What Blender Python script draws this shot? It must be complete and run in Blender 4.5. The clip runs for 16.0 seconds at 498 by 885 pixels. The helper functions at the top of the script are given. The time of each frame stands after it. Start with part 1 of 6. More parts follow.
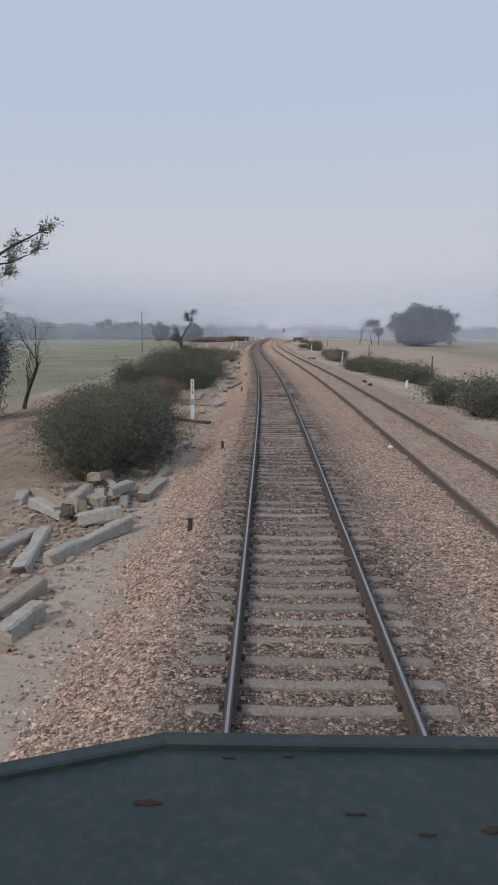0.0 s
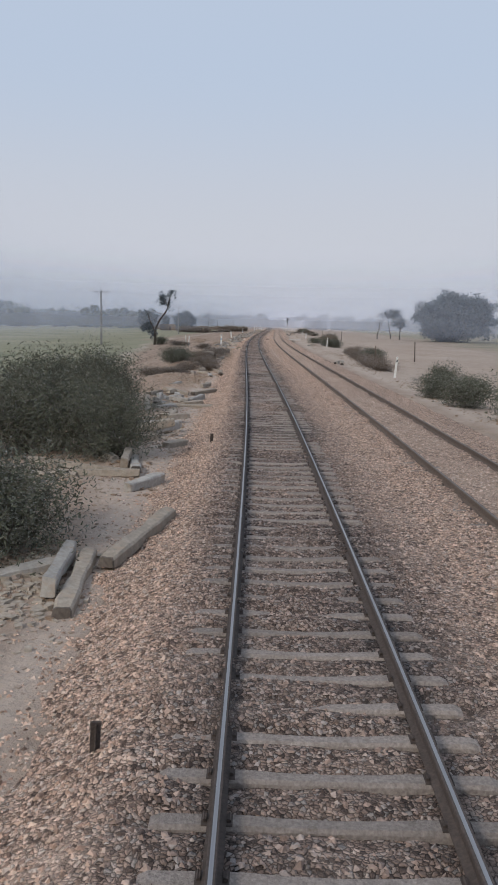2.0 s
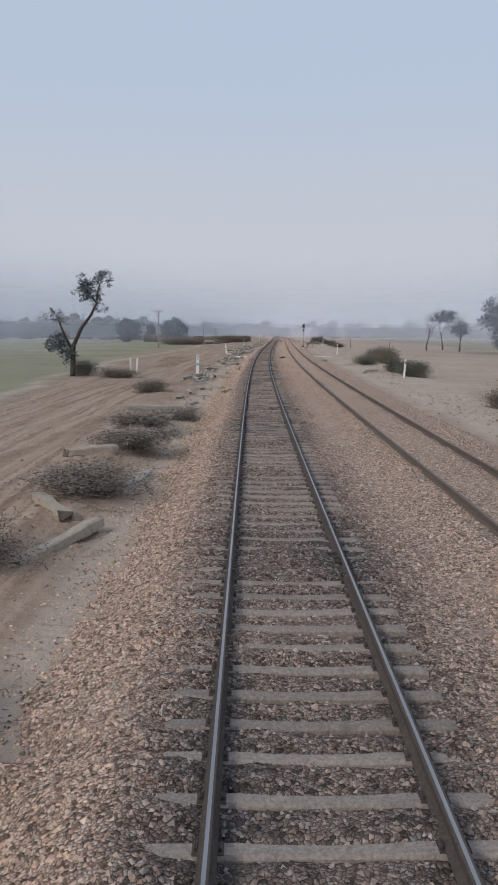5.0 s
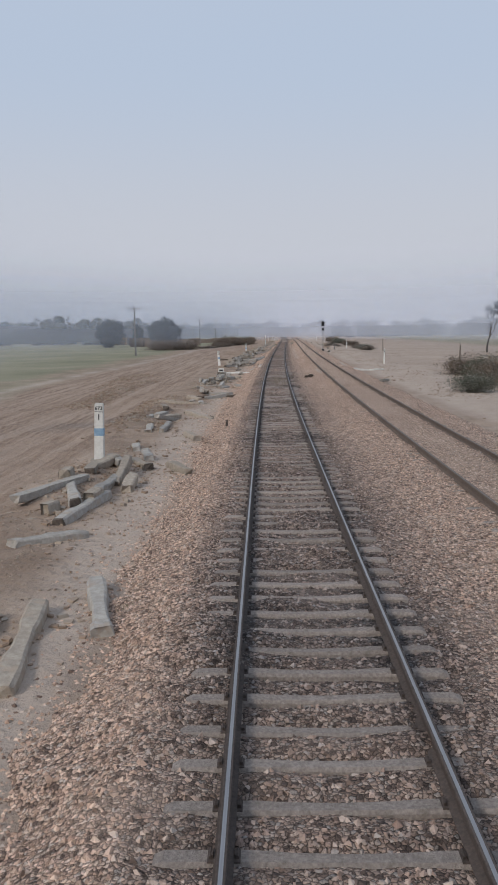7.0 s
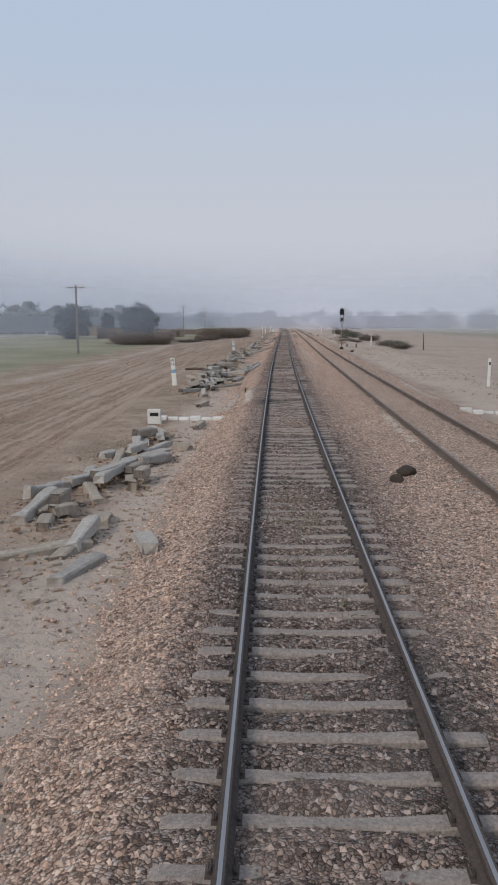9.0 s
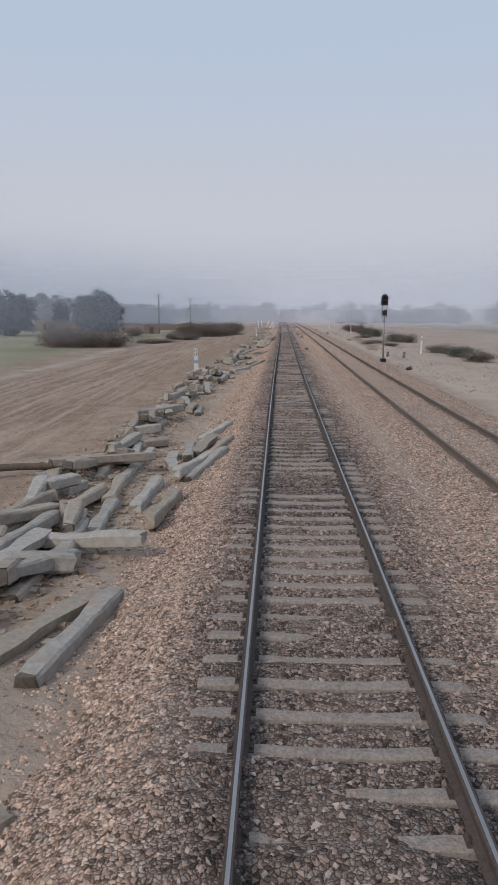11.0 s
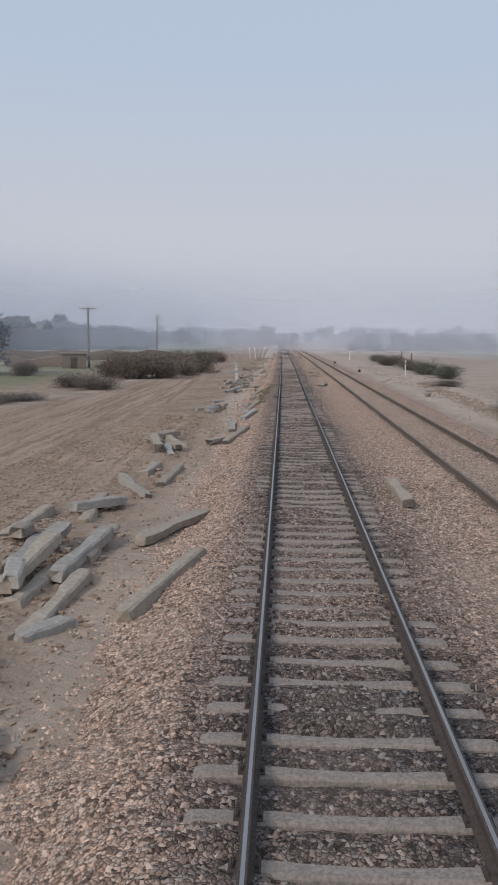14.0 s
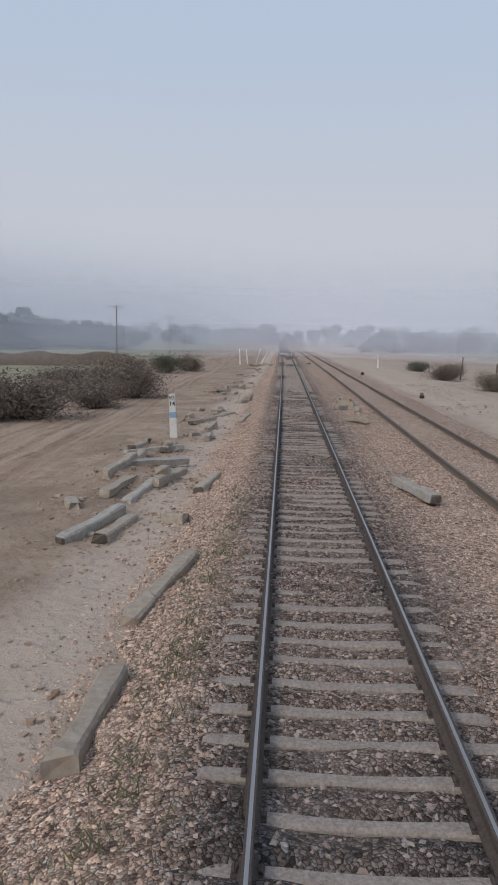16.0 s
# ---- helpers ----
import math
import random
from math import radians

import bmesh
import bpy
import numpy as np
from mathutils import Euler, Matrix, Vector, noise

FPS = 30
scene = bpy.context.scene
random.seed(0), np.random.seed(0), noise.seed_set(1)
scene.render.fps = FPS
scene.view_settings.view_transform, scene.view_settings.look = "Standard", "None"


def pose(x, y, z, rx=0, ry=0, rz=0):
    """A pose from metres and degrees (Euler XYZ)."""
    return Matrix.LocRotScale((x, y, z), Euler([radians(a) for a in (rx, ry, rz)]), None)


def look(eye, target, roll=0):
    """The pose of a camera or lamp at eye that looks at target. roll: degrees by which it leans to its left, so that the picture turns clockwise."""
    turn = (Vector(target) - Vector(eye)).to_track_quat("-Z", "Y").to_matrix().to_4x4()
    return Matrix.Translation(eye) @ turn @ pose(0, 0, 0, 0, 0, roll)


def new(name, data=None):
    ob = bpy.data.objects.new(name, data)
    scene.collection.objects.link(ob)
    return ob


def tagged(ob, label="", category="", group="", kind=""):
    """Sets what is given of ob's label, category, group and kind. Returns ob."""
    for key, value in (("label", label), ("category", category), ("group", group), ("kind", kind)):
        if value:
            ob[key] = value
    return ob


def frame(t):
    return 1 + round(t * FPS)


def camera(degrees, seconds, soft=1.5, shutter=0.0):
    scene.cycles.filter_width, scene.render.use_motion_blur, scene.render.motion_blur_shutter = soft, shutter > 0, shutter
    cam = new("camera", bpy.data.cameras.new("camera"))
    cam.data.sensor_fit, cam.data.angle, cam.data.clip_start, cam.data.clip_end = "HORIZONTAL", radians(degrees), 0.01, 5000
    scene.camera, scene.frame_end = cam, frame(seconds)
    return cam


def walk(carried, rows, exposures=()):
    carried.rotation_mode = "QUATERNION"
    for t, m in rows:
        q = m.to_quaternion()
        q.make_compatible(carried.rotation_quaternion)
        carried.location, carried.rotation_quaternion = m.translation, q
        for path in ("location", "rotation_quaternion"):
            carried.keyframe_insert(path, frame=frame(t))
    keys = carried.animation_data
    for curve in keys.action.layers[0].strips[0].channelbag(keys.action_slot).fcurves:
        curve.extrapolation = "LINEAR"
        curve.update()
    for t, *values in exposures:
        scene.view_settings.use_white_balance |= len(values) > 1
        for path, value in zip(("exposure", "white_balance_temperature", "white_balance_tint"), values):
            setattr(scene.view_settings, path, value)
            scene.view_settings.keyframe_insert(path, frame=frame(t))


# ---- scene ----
# ---- camera ----
cam = camera(35.04, 16.0, soft=1.8)
walk(cam, [
    (0.00, pose(-0.526, -0.000, 3.488, 82.066, -0.156, 1.379)),
    (0.50, pose(-0.587, 11.174, 3.431, 81.957, -0.456, 0.867)),
    (1.00, pose(-0.637, 22.344, 3.422, 81.685, -0.753, 0.590)),
    (1.50, pose(-0.710, 33.506, 3.414, 81.768, -1.052, 0.512)),
    (2.00, pose(-0.792, 44.647, 3.430, 81.341, -1.163, 1.402)),
    (2.50, pose(-0.946, 55.761, 3.438, 81.223, -1.047, 1.562)),
    (3.00, pose(-1.137, 66.830, 3.435, 81.440, -0.524, 1.575)),
    (3.50, pose(-1.382, 78.016, 3.500, 81.577, -0.884, 1.640)),
    (4.00, pose(-1.686, 89.274, 3.464, 82.015, -0.933, 1.503)),
    (5.25, pose(-2.502, 117.311, 3.459, 81.886, -0.110, 1.791)),
    (6.50, pose(-3.218, 145.348, 3.454, 81.758, 0.712, 2.078)),
    (7.00, pose(-3.452, 156.514, 3.433, 81.976, 0.882, 2.028)),
    (7.50, pose(-3.662, 167.615, 3.484, 81.887, 0.670, 1.898)),
    (8.00, pose(-3.801, 178.718, 3.469, 81.483, 0.217, 1.846)),
    (9.25, pose(-4.071, 206.452, 3.465, 81.241, 0.237, 1.801)),
    (10.50, pose(-4.091, 234.186, 3.461, 80.999, 0.256, 1.756)),
    (11.00, pose(-4.059, 245.276, 3.492, 80.758, -0.157, 1.682)),
    (11.50, pose(-3.975, 256.357, 3.481, 81.111, 0.015, 1.611)),
    (12.00, pose(-3.880, 267.486, 3.485, 80.979, 0.028, 1.654)),
    (12.50, pose(-3.796, 278.617, 3.477, 80.983, 0.224, 1.578)),
    (13.00, pose(-3.738, 289.721, 3.429, 82.052, -0.419, 1.635)),
    (13.50, pose(-3.601, 300.837, 3.436, 82.622, -0.439, 1.651)),
    (14.00, pose(-3.455, 311.911, 3.447, 82.512, -0.526, 1.705)),
    (14.50, pose(-3.305, 322.973, 3.426, 82.471, -0.696, 1.711)),
    (15.00, pose(-3.152, 334.091, 3.428, 82.540, -0.689, 1.693)),
    (15.50, pose(-2.945, 345.224, 3.444, 82.811, -0.751, 1.746)),
    (16.00, pose(-2.892, 356.399, 3.421, 82.437, -1.058, 1.853)),
], exposures=[(0.0, 0.0), (1.5, 0.06), (2.5, 0.05), (4.0, 0.0), (16.0, 0.0)])

# ---- light ----
world = bpy.data.worlds.new("hazy_sky")
scene.world = world
world.use_nodes = True
wn, wl = world.node_tree.nodes, world.node_tree.links
wn.clear()
sky = wn.new("ShaderNodeTexSky")
sky.sky_type = "NISHITA"
sky.sun_disc = False
sky.sun_elevation, sky.sun_rotation = radians(34), radians(215)
sky.dust_density, sky.air_density = 4.0, 1.2
bg_sky, bg_haze = wn.new("ShaderNodeBackground"), wn.new("ShaderNodeBackground")
wl.new(sky.outputs[0], bg_sky.inputs[0])
bg_sky.inputs[1].default_value = 0.09
bg_haze.inputs[0].default_value = (0.487, 0.572, 0.712, 1)
mix_sky, world_out = wn.new("ShaderNodeMixShader"), wn.new("ShaderNodeOutputWorld")
mix_sky.inputs[0].default_value = 0.93
wl.new(bg_sky.outputs[0], mix_sky.inputs[1])
wl.new(bg_haze.outputs[0], mix_sky.inputs[2])
wl.new(mix_sky.outputs[0], world_out.inputs[0])

sun = new("sun", bpy.data.lights.new("sun", "SUN"))
sun.data.energy, sun.data.angle, sun.data.color = 1.7, radians(11), (1.0, 0.91, 0.80)
sun.matrix_world = look((-46, -62, 52), (0, 0, 0))


# ---- materials ----
def material(name, rough=0.8, metal=0.0, spec=0.3):
    m = bpy.data.materials.new(name)
    m.use_nodes = True
    b = m.node_tree.nodes["Principled BSDF"]
    b.inputs["Roughness"].default_value, b.inputs["Metallic"].default_value = rough, metal
    b.inputs["Specular IOR Level"].default_value = spec
    return m, m.node_tree.nodes, m.node_tree.links, b


def rgba(c):
    return (c[0], c[1], c[2], 1)


def ramp(n, stops):
    r = n.new("ShaderNodeValToRGB")
    while len(r.color_ramp.elements) < len(stops):
        r.color_ramp.elements.new(0.5)
    for e, (p, c) in zip(r.color_ramp.elements, stops):
        e.position, e.color = p, rgba(c)
    return r


def noise_tex(n, l, scale, detail=5, rough=0.6, coords=None):
    t = n.new("ShaderNodeTexNoise")
    t.inputs["Scale"].default_value, t.inputs["Detail"].default_value, t.inputs["Roughness"].default_value = scale, detail, rough
    if coords:
        l.new(coords, t.inputs["Vector"])
    return t


def mixer(n, l, a, b, fac, mode="MIX"):
    x = n.new("ShaderNodeMix")
    x.data_type, x.blend_type = "RGBA", mode
    for sock, v in ((x.inputs[6], a), (x.inputs[7], b), (x.inputs[0], fac)):
        if isinstance(v, bpy.types.NodeSocket):
            l.new(v, sock)
        else:
            sock.default_value = rgba(v) if isinstance(v, tuple) else v
    return x.outputs[2]


def add_bump(n, l, b, height, strength, dist=0.02, normal=None):
    u = n.new("ShaderNodeBump")
    u.inputs["Strength"].default_value, u.inputs["Distance"].default_value = strength, dist
    l.new(height, u.inputs["Height"])
    if normal:
        l.new(normal, u.inputs["Normal"])
    l.new(u.outputs[0], b.inputs["Normal"])
    return u.outputs[0]


def place(n):
    return n.new("ShaderNodeNewGeometry").outputs["Position"]


def grainy(name, dark, light, scale, rough=0.85, bump=0.4, dist=0.01, metal=0.0, wear=None, wear_amount=0.5, spec=0.3, own=True):
    """Two scales of noise between a dark and a light tone, with stains of a third colour."""
    m, n, l, b = material(name, rough, metal, spec)
    co = n.new("ShaderNodeTexCoord").outputs["Object"] if own else place(n)
    fine, broad = noise_tex(n, l, scale, 6, 0.65, co), noise_tex(n, l, scale * 0.13, 4, 0.6, co)
    r = ramp(n, [(0.3, dark), (0.7, light)])
    l.new(fine.outputs[0], r.inputs[0])
    col = mixer(n, l, r.outputs[0], tuple(0.62 * c for c in dark), broad.outputs[0], "MIX")
    col = mixer(n, l, r.outputs[0], col, 0.5)
    if wear:
        w = ramp(n, [(0.55, (0, 0, 0)), (0.68, (1, 1, 1))])
        wn_ = noise_tex(n, l, scale * 0.3, 6, 0.7, co)
        l.new(wn_.outputs[0], w.inputs[0])
        f = n.new("ShaderNodeMath")
        f.operation = "MULTIPLY"
        f.inputs[1].default_value = wear_amount
        l.new(w.outputs[0], f.inputs[0])
        col = mixer(n, l, col, wear, f.outputs[0])
    info = n.new("ShaderNodeObjectInfo")
    v = n.new("ShaderNodeMapRange")
    v.inputs["To Min"].default_value, v.inputs["To Max"].default_value = 0.86, 1.12
    l.new(info.outputs["Random"], v.inputs[0])
    hsv = n.new("ShaderNodeHueSaturation")
    l.new(v.outputs[0], hsv.inputs["Value"])
    l.new(col, hsv.inputs["Color"])
    l.new(hsv.outputs[0], b.inputs["Base Color"])
    add_bump(n, l, b, fine.outputs[0], bump, dist)
    return m


STONES = [(0.0, (0.14, 0.098, 0.081)), (0.12, (0.216, 0.151, 0.119)), (0.28, (0.475, 0.326, 0.248)), (0.55, (0.594, 0.423, 0.328)), (0.8, (0.713, 0.545, 0.436)), (0.92, (0.508, 0.434, 0.377)), (1.0, (0.41, 0.265, 0.2))]


def ballast_material():
    """Angular pink-brown stones; the attribute 'grime' says where brake dust and oil have greyed them."""
    m, n, l, b = material("ballast_stone", 0.9)
    pos = place(n)
    cell = n.new("ShaderNodeTexVoronoi")
    cell.inputs["Scale"].default_value = 24
    warp = noise_tex(n, l, 30, 3, 0.6, pos)
    shake = n.new("ShaderNodeVectorMath")
    shake.operation = "MULTIPLY_ADD"
    shake.inputs[1].default_value = (0.035, 0.035, 0.035)
    l.new(warp.outputs["Color"], shake.inputs[0])
    l.new(pos, shake.inputs[2])
    l.new(shake.outputs[0], cell.inputs["Vector"])
    cell2 = n.new("ShaderNodeTexVoronoi")
    cell2.feature = "DISTANCE_TO_EDGE"
    cell2.inputs["Scale"].default_value = 24
    l.new(shake.outputs[0], cell2.inputs["Vector"])
    sep = n.new("ShaderNodeSeparateColor")
    l.new(cell.outputs["Color"], sep.inputs[0])
    r = ramp(n, STONES)
    l.new(sep.outputs[0], r.inputs[0])
    # joints between stones are darkened in the colour as shade
    gap = ramp(n, [(0.0, (0.14, 0.13, 0.125)), (0.14, (1.0, 1.0, 1.0))])
    l.new(cell2.outputs[0], gap.inputs[0])
    col = mixer(n, l, r.outputs[0], gap.outputs[0], 1.0, "MULTIPLY")
    broad = noise_tex(n, l, 0.55, 5, 0.65, pos)
    sandy = ramp(n, [(0.5, (0, 0, 0)), (0.7, (0.5, 0.5, 0.5))])
    l.new(broad.outputs[0], sandy.inputs[0])
    col = mixer(n, l, col, (0.475, 0.36, 0.29), sandy.outputs[0])
    # noise tone painted for relief: darker pits, paler lumps
    clump = ramp(n, [(0.36, (0.68, 0.67, 0.66)), (0.58, (1.2, 1.2, 1.2))])
    l.new(noise_tex(n, l, 8.5, 4, 0.7, pos).outputs[0], clump.inputs[0])
    col = mixer(n, l, col, clump.outputs[0], 1.0, "MULTIPLY")
    at = n.new("ShaderNodeAttribute")
    at.attribute_name = "grime"
    col = mixer(n, l, col, (0.205, 0.242, 0.296), at.outputs["Fac"], "MULTIPLY")
    dust = n.new("ShaderNodeAttribute")
    dust.attribute_name = "dust"
    col = mixer(n, l, col, (0.46, 0.345, 0.265), dust.outputs["Fac"])
    l.new(col, b.inputs["Base Color"])
    h = mixer(n, l, cell2.outputs[0], sep.outputs[1], 0.3)
    add_bump(n, l, b, h, 1.0, 0.06)
    return m


def loose_stone_material():
    m, n, l, b = material("loose_stone", 0.9)
    geo = n.new("ShaderNodeNewGeometry")
    r = ramp(n, STONES)
    l.new(geo.outputs["Random Per Island"], r.inputs[0])
    fine = noise_tex(n, l, 60, 3, 0.6, geo.outputs["Position"])
    # same painted relief tone as on the bed below
    shade = ramp(n, [(0.36, (0.68, 0.67, 0.66)), (0.58, (1.12, 1.12, 1.12))])
    l.new(noise_tex(n, l, 8.5, 4, 0.7, geo.outputs["Position"]).outputs[0], shade.inputs[0])
    at = n.new("ShaderNodeAttribute")
    at.attribute_name = "grime"
    col = mixer(n, l, r.outputs[0], (0.40, 0.475, 0.58), at.outputs["Fac"], "MULTIPLY")
    dust = n.new("ShaderNodeAttribute")
    dust.attribute_name = "dust"
    col = mixer(n, l, col, (0.66, 0.62, 0.57), dust.outputs["Fac"])
    col = mixer(n, l, col, (0.45, 0.44, 0.43), fine.outputs[0], "SOFT_LIGHT")
    col = mixer(n, l, col, shade.outputs[0], 1.0, "MULTIPLY")
    l.new(col, b.inputs["Base Color"])
    return m


def ground_material():
    """Dry sandy earth. The attribute 'zone' holds red: driven road, green: crop, blue: pale washed sand."""
    m, n, l, b = material("dry_earth", 0.95, spec=0.15)
    pos = place(n)
    fine, mid, broad = noise_tex(n, l, 9, 8, 0.7, pos), noise_tex(n, l, 0.9, 6, 0.65, pos), noise_tex(n, l, 0.06, 5, 0.6, pos)
    earth = ramp(n, [(0.3, (0.215, 0.155, 0.118)), (0.5, (0.315, 0.238, 0.186)), (0.72, (0.40, 0.315, 0.255))])
    l.new(mid.outputs[0], earth.inputs[0])
    col = mixer(n, l, earth.outputs[0], (0.62, 0.60, 0.56), fine.outputs[0], "SOFT_LIGHT")
    damp = ramp(n, [(0.42, (0, 0, 0)), (0.62, (0.65, 0.65, 0.65))])
    patch = noise_tex(n, l, 0.28, 6, 0.65, pos)
    l.new(patch.outputs[0], damp.inputs[0])
    col = mixer(n, l, col, (0.21, 0.15, 0.112), damp.outputs[0])
    clods = n.new("ShaderNodeTexVoronoi")
    clods.inputs["Scale"].default_value = 4.5
    l.new(pos, clods.inputs["Vector"])
    at = n.new("ShaderNodeAttribute")
    at.attribute_name = "zone"
    sep = n.new("ShaderNodeSeparateColor")
    l.new(at.outputs["Color"], sep.inputs[0])
    road = ramp(n, [(0.35, (0.20, 0.136, 0.098)), (0.65, (0.30, 0.214, 0.158))])
    l.new(mid.outputs[0], road.inputs[0])
    stretch = n.new("ShaderNodeMapping")
    stretch.inputs["Scale"].default_value = (3.2, 0.07, 1)
    l.new(pos, stretch.inputs["Vector"])
    ruts = noise_tex(n, l, 1.0, 4, 0.6, stretch.outputs[0])
    rut_edge = ramp(n, [(0.4, (0, 0, 0)), (0.62, (0.95, 0.95, 0.95))])
    l.new(ruts.outputs[0], rut_edge.inputs[0])
    road_c = mixer(n, l, road.outputs[0], (0.395, 0.30, 0.233), mixer(n, l, (0, 0, 0), (1, 1, 1), rut_edge.outputs[0]))
    col = mixer(n, l, col, road_c, sep.outputs[0])
    crop = ramp(n, [(0.3, (0.185, 0.19, 0.125)), (0.55, (0.265, 0.258, 0.182)), (0.8, (0.36, 0.32, 0.25))])
    l.new(broad.outputs[0], crop.inputs[0])
    crop_c = mixer(n, l, crop.outputs[0], (0.45, 0.45, 0.40), mid.outputs[0], "SOFT_LIGHT")
    col = mixer(n, l, col, crop_c, sep.outputs[1])
    col = mixer(n, l, col, mixer(n, l, (0.37, 0.298, 0.246), (0.51, 0.42, 0.352), mid.outputs[0]), sep.outputs[2])
    l.new(col, b.inputs["Base Color"])
    # slight sheen pales the ground at grazing angles, imitating haze
    b.inputs["Sheen Weight"].default_value, b.inputs["Sheen Roughness"].default_value = 0.06, 0.25
    lumps = noise_tex(n, l, 2.6, 5, 0.6, pos)
    nb = add_bump(n, l, b, lumps.outputs[0], 0.8, 0.16)
    nb = add_bump(n, l, b, clods.outputs[0], 0.5, 0.07, nb)
    add_bump(n, l, b, fine.outputs[0], 0.9, 0.045, nb)
    return m


def leaf_material(name, a, b_, dry=(0.2, 0.16, 0.1), share=0.15):
    m, n, l, b = material(name, 0.75, spec=0.2)
    geo = n.new("ShaderNodeNewGeometry")
    r = ramp(n, [(0.0, a), (0.85 - share, b_), (1.0, dry)])
    l.new(geo.outputs["Random Per Island"], r.inputs[0])
    big = noise_tex(n, l, 0.7, 3, 0.5, geo.outputs["Position"])
    col = mixer(n, l, r.outputs[0], tuple(0.55 * v for v in a), big.outputs[0])
    l.new(col, b.inputs["Base Color"])
    # sheen lightens the leaves overall, imitating haze
    b.inputs["Sheen Weight"].default_value, b.inputs["Sheen Roughness"].default_value = 0.5, 0.4
    return m


def rail_top_material(name, tone, rough):
    m, n, l, b = material(name, rough, 0.9)
    st = n.new("ShaderNodeMapping")
    st.inputs["Scale"].default_value = (40, 0.6, 1)
    l.new(place(n), st.inputs["Vector"])
    t = noise_tex(n, l, 1.0, 5, 0.6, st.outputs[0])
    r = ramp(n, [(0.3, tuple(0.7 * c for c in tone)), (0.7, tone)])
    l.new(t.outputs[0], r.inputs[0])
    l.new(r.outputs[0], b.inputs["Base Color"])
    return m


M_BALLAST, M_STONE, M_GROUND = ballast_material(), loose_stone_material(), ground_material()
M_RAIL_TOP = rail_top_material("polished_steel", (0.42, 0.41, 0.41), 0.4)
M_RAIL_DULL = rail_top_material("dull_steel", (0.27, 0.235, 0.215), 0.55)
M_RUST = grainy("rusted_steel", (0.05, 0.041, 0.037), (0.125, 0.096, 0.083), 30, 0.8, 0.4, 0.003, own=False)
M_RUST_PALE = grainy("dusty_rusted_steel", (0.115, 0.088, 0.073), (0.24, 0.182, 0.15), 30, 0.85, 0.4, 0.003, own=False)
M_LIME = grainy("thin_limewash", (0.42, 0.38, 0.34), (0.66, 0.63, 0.59), 16, 0.85, 0.4, 0.004)
M_SLEEPER = grainy("laid_concrete", (0.20, 0.17, 0.153), (0.435, 0.38, 0.342), 30, 0.95, 1.0, 0.02, wear=(0.17, 0.145, 0.125), wear_amount=0.75, own=False)
M_SCRAP = grainy("weathered_concrete", (0.275, 0.233, 0.19), (0.48, 0.42, 0.35), 9, 0.9, 0.9, 0.02, wear=(0.36, 0.285, 0.22), wear_amount=0.9)
M_SCRAP_GREY = grainy("pale_grey_concrete", (0.30, 0.278, 0.25), (0.51, 0.48, 0.44), 9, 0.9, 0.9, 0.02, wear=(0.34, 0.275, 0.22), wear_amount=0.8)
M_SCRAP_END = grainy("broken_dark_concrete", (0.10, 0.082, 0.07), (0.19, 0.16, 0.135), 16, 0.95, 0.9, 0.02)
M_CLOD = grainy("pale_dry_clod", (0.35, 0.27, 0.215), (0.50, 0.405, 0.335), 12, 0.95, 0.6, 0.02)
M_CLIP = grainy("dark_iron", (0.035, 0.027, 0.023), (0.085, 0.06, 0.047), 40, 0.75, 0.3, 0.002)
M_WHITE = grainy("chalky_white_paint", (0.60, 0.59, 0.56), (0.80, 0.79, 0.76), 12, 0.7, 0.3, 0.004, wear=(0.42, 0.36, 0.30), wear_amount=0.45)
M_BLUE = grainy("faded_blue_paint", (0.17, 0.29, 0.42), (0.30, 0.42, 0.54), 14, 0.7, 0.3, 0.003, wear=(0.6, 0.6, 0.58), wear_amount=0.4)
M_BLACK = grainy("black_paint", (0.012, 0.012, 0.014), (0.03, 0.03, 0.033), 14, 0.5, 0.2, 0.002)
M_GALV = grainy("galvanised_steel", (0.28, 0.29, 0.30), (0.42, 0.43, 0.44), 9, 0.5, 0.2, 0.002, metal=0.6)
M_POLE = grainy("grey_concrete_pole", (0.17, 0.165, 0.16), (0.27, 0.265, 0.255), 5, 0.9, 0.3, 0.004)
M_WOOD = grainy("grey_weathered_wood", (0.075, 0.056, 0.044), (0.18, 0.14, 0.11), 12, 0.9, 0.5, 0.006)
M_BARK = grainy("dark_bark", (0.045, 0.037, 0.032), (0.11, 0.09, 0.075), 8, 0.95, 0.8, 0.02, own=False)
M_MUD = grainy("mud_plaster", (0.20, 0.15, 0.115), (0.31, 0.245, 0.19), 3, 0.95, 0.6, 0.03, own=False)
M_BRICK = grainy("plain_brickwork", (0.20, 0.155, 0.125), (0.30, 0.24, 0.195), 6, 0.9, 0.5, 0.01, own=False)
M_BUSH = leaf_material("dusty_shrub_leaf", (0.085, 0.094, 0.064), (0.155, 0.163, 0.115), (0.18, 0.152, 0.12), 0.3)
M_BUSH_DRY = leaf_material("dry_brown_shrub", (0.14, 0.108, 0.084), (0.245, 0.19, 0.145), (0.25, 0.19, 0.14), 0.4)
# blue-grey of distance haze is mixed into the tree leaf colour
M_LEAF = leaf_material("haze_blue_tree_leaf", (0.095, 0.12, 0.145), (0.13, 0.16, 0.185), (0.135, 0.155, 0.17))
M_WEED = leaf_material("dull_green_weed", (0.11, 0.115, 0.06), (0.19, 0.18, 0.105), (0.26, 0.21, 0.14), 0.3)
M_GRASS = leaf_material("dry_grass", (0.12, 0.10, 0.055), (0.27, 0.215, 0.13), (0.34, 0.28, 0.18), 0.3)
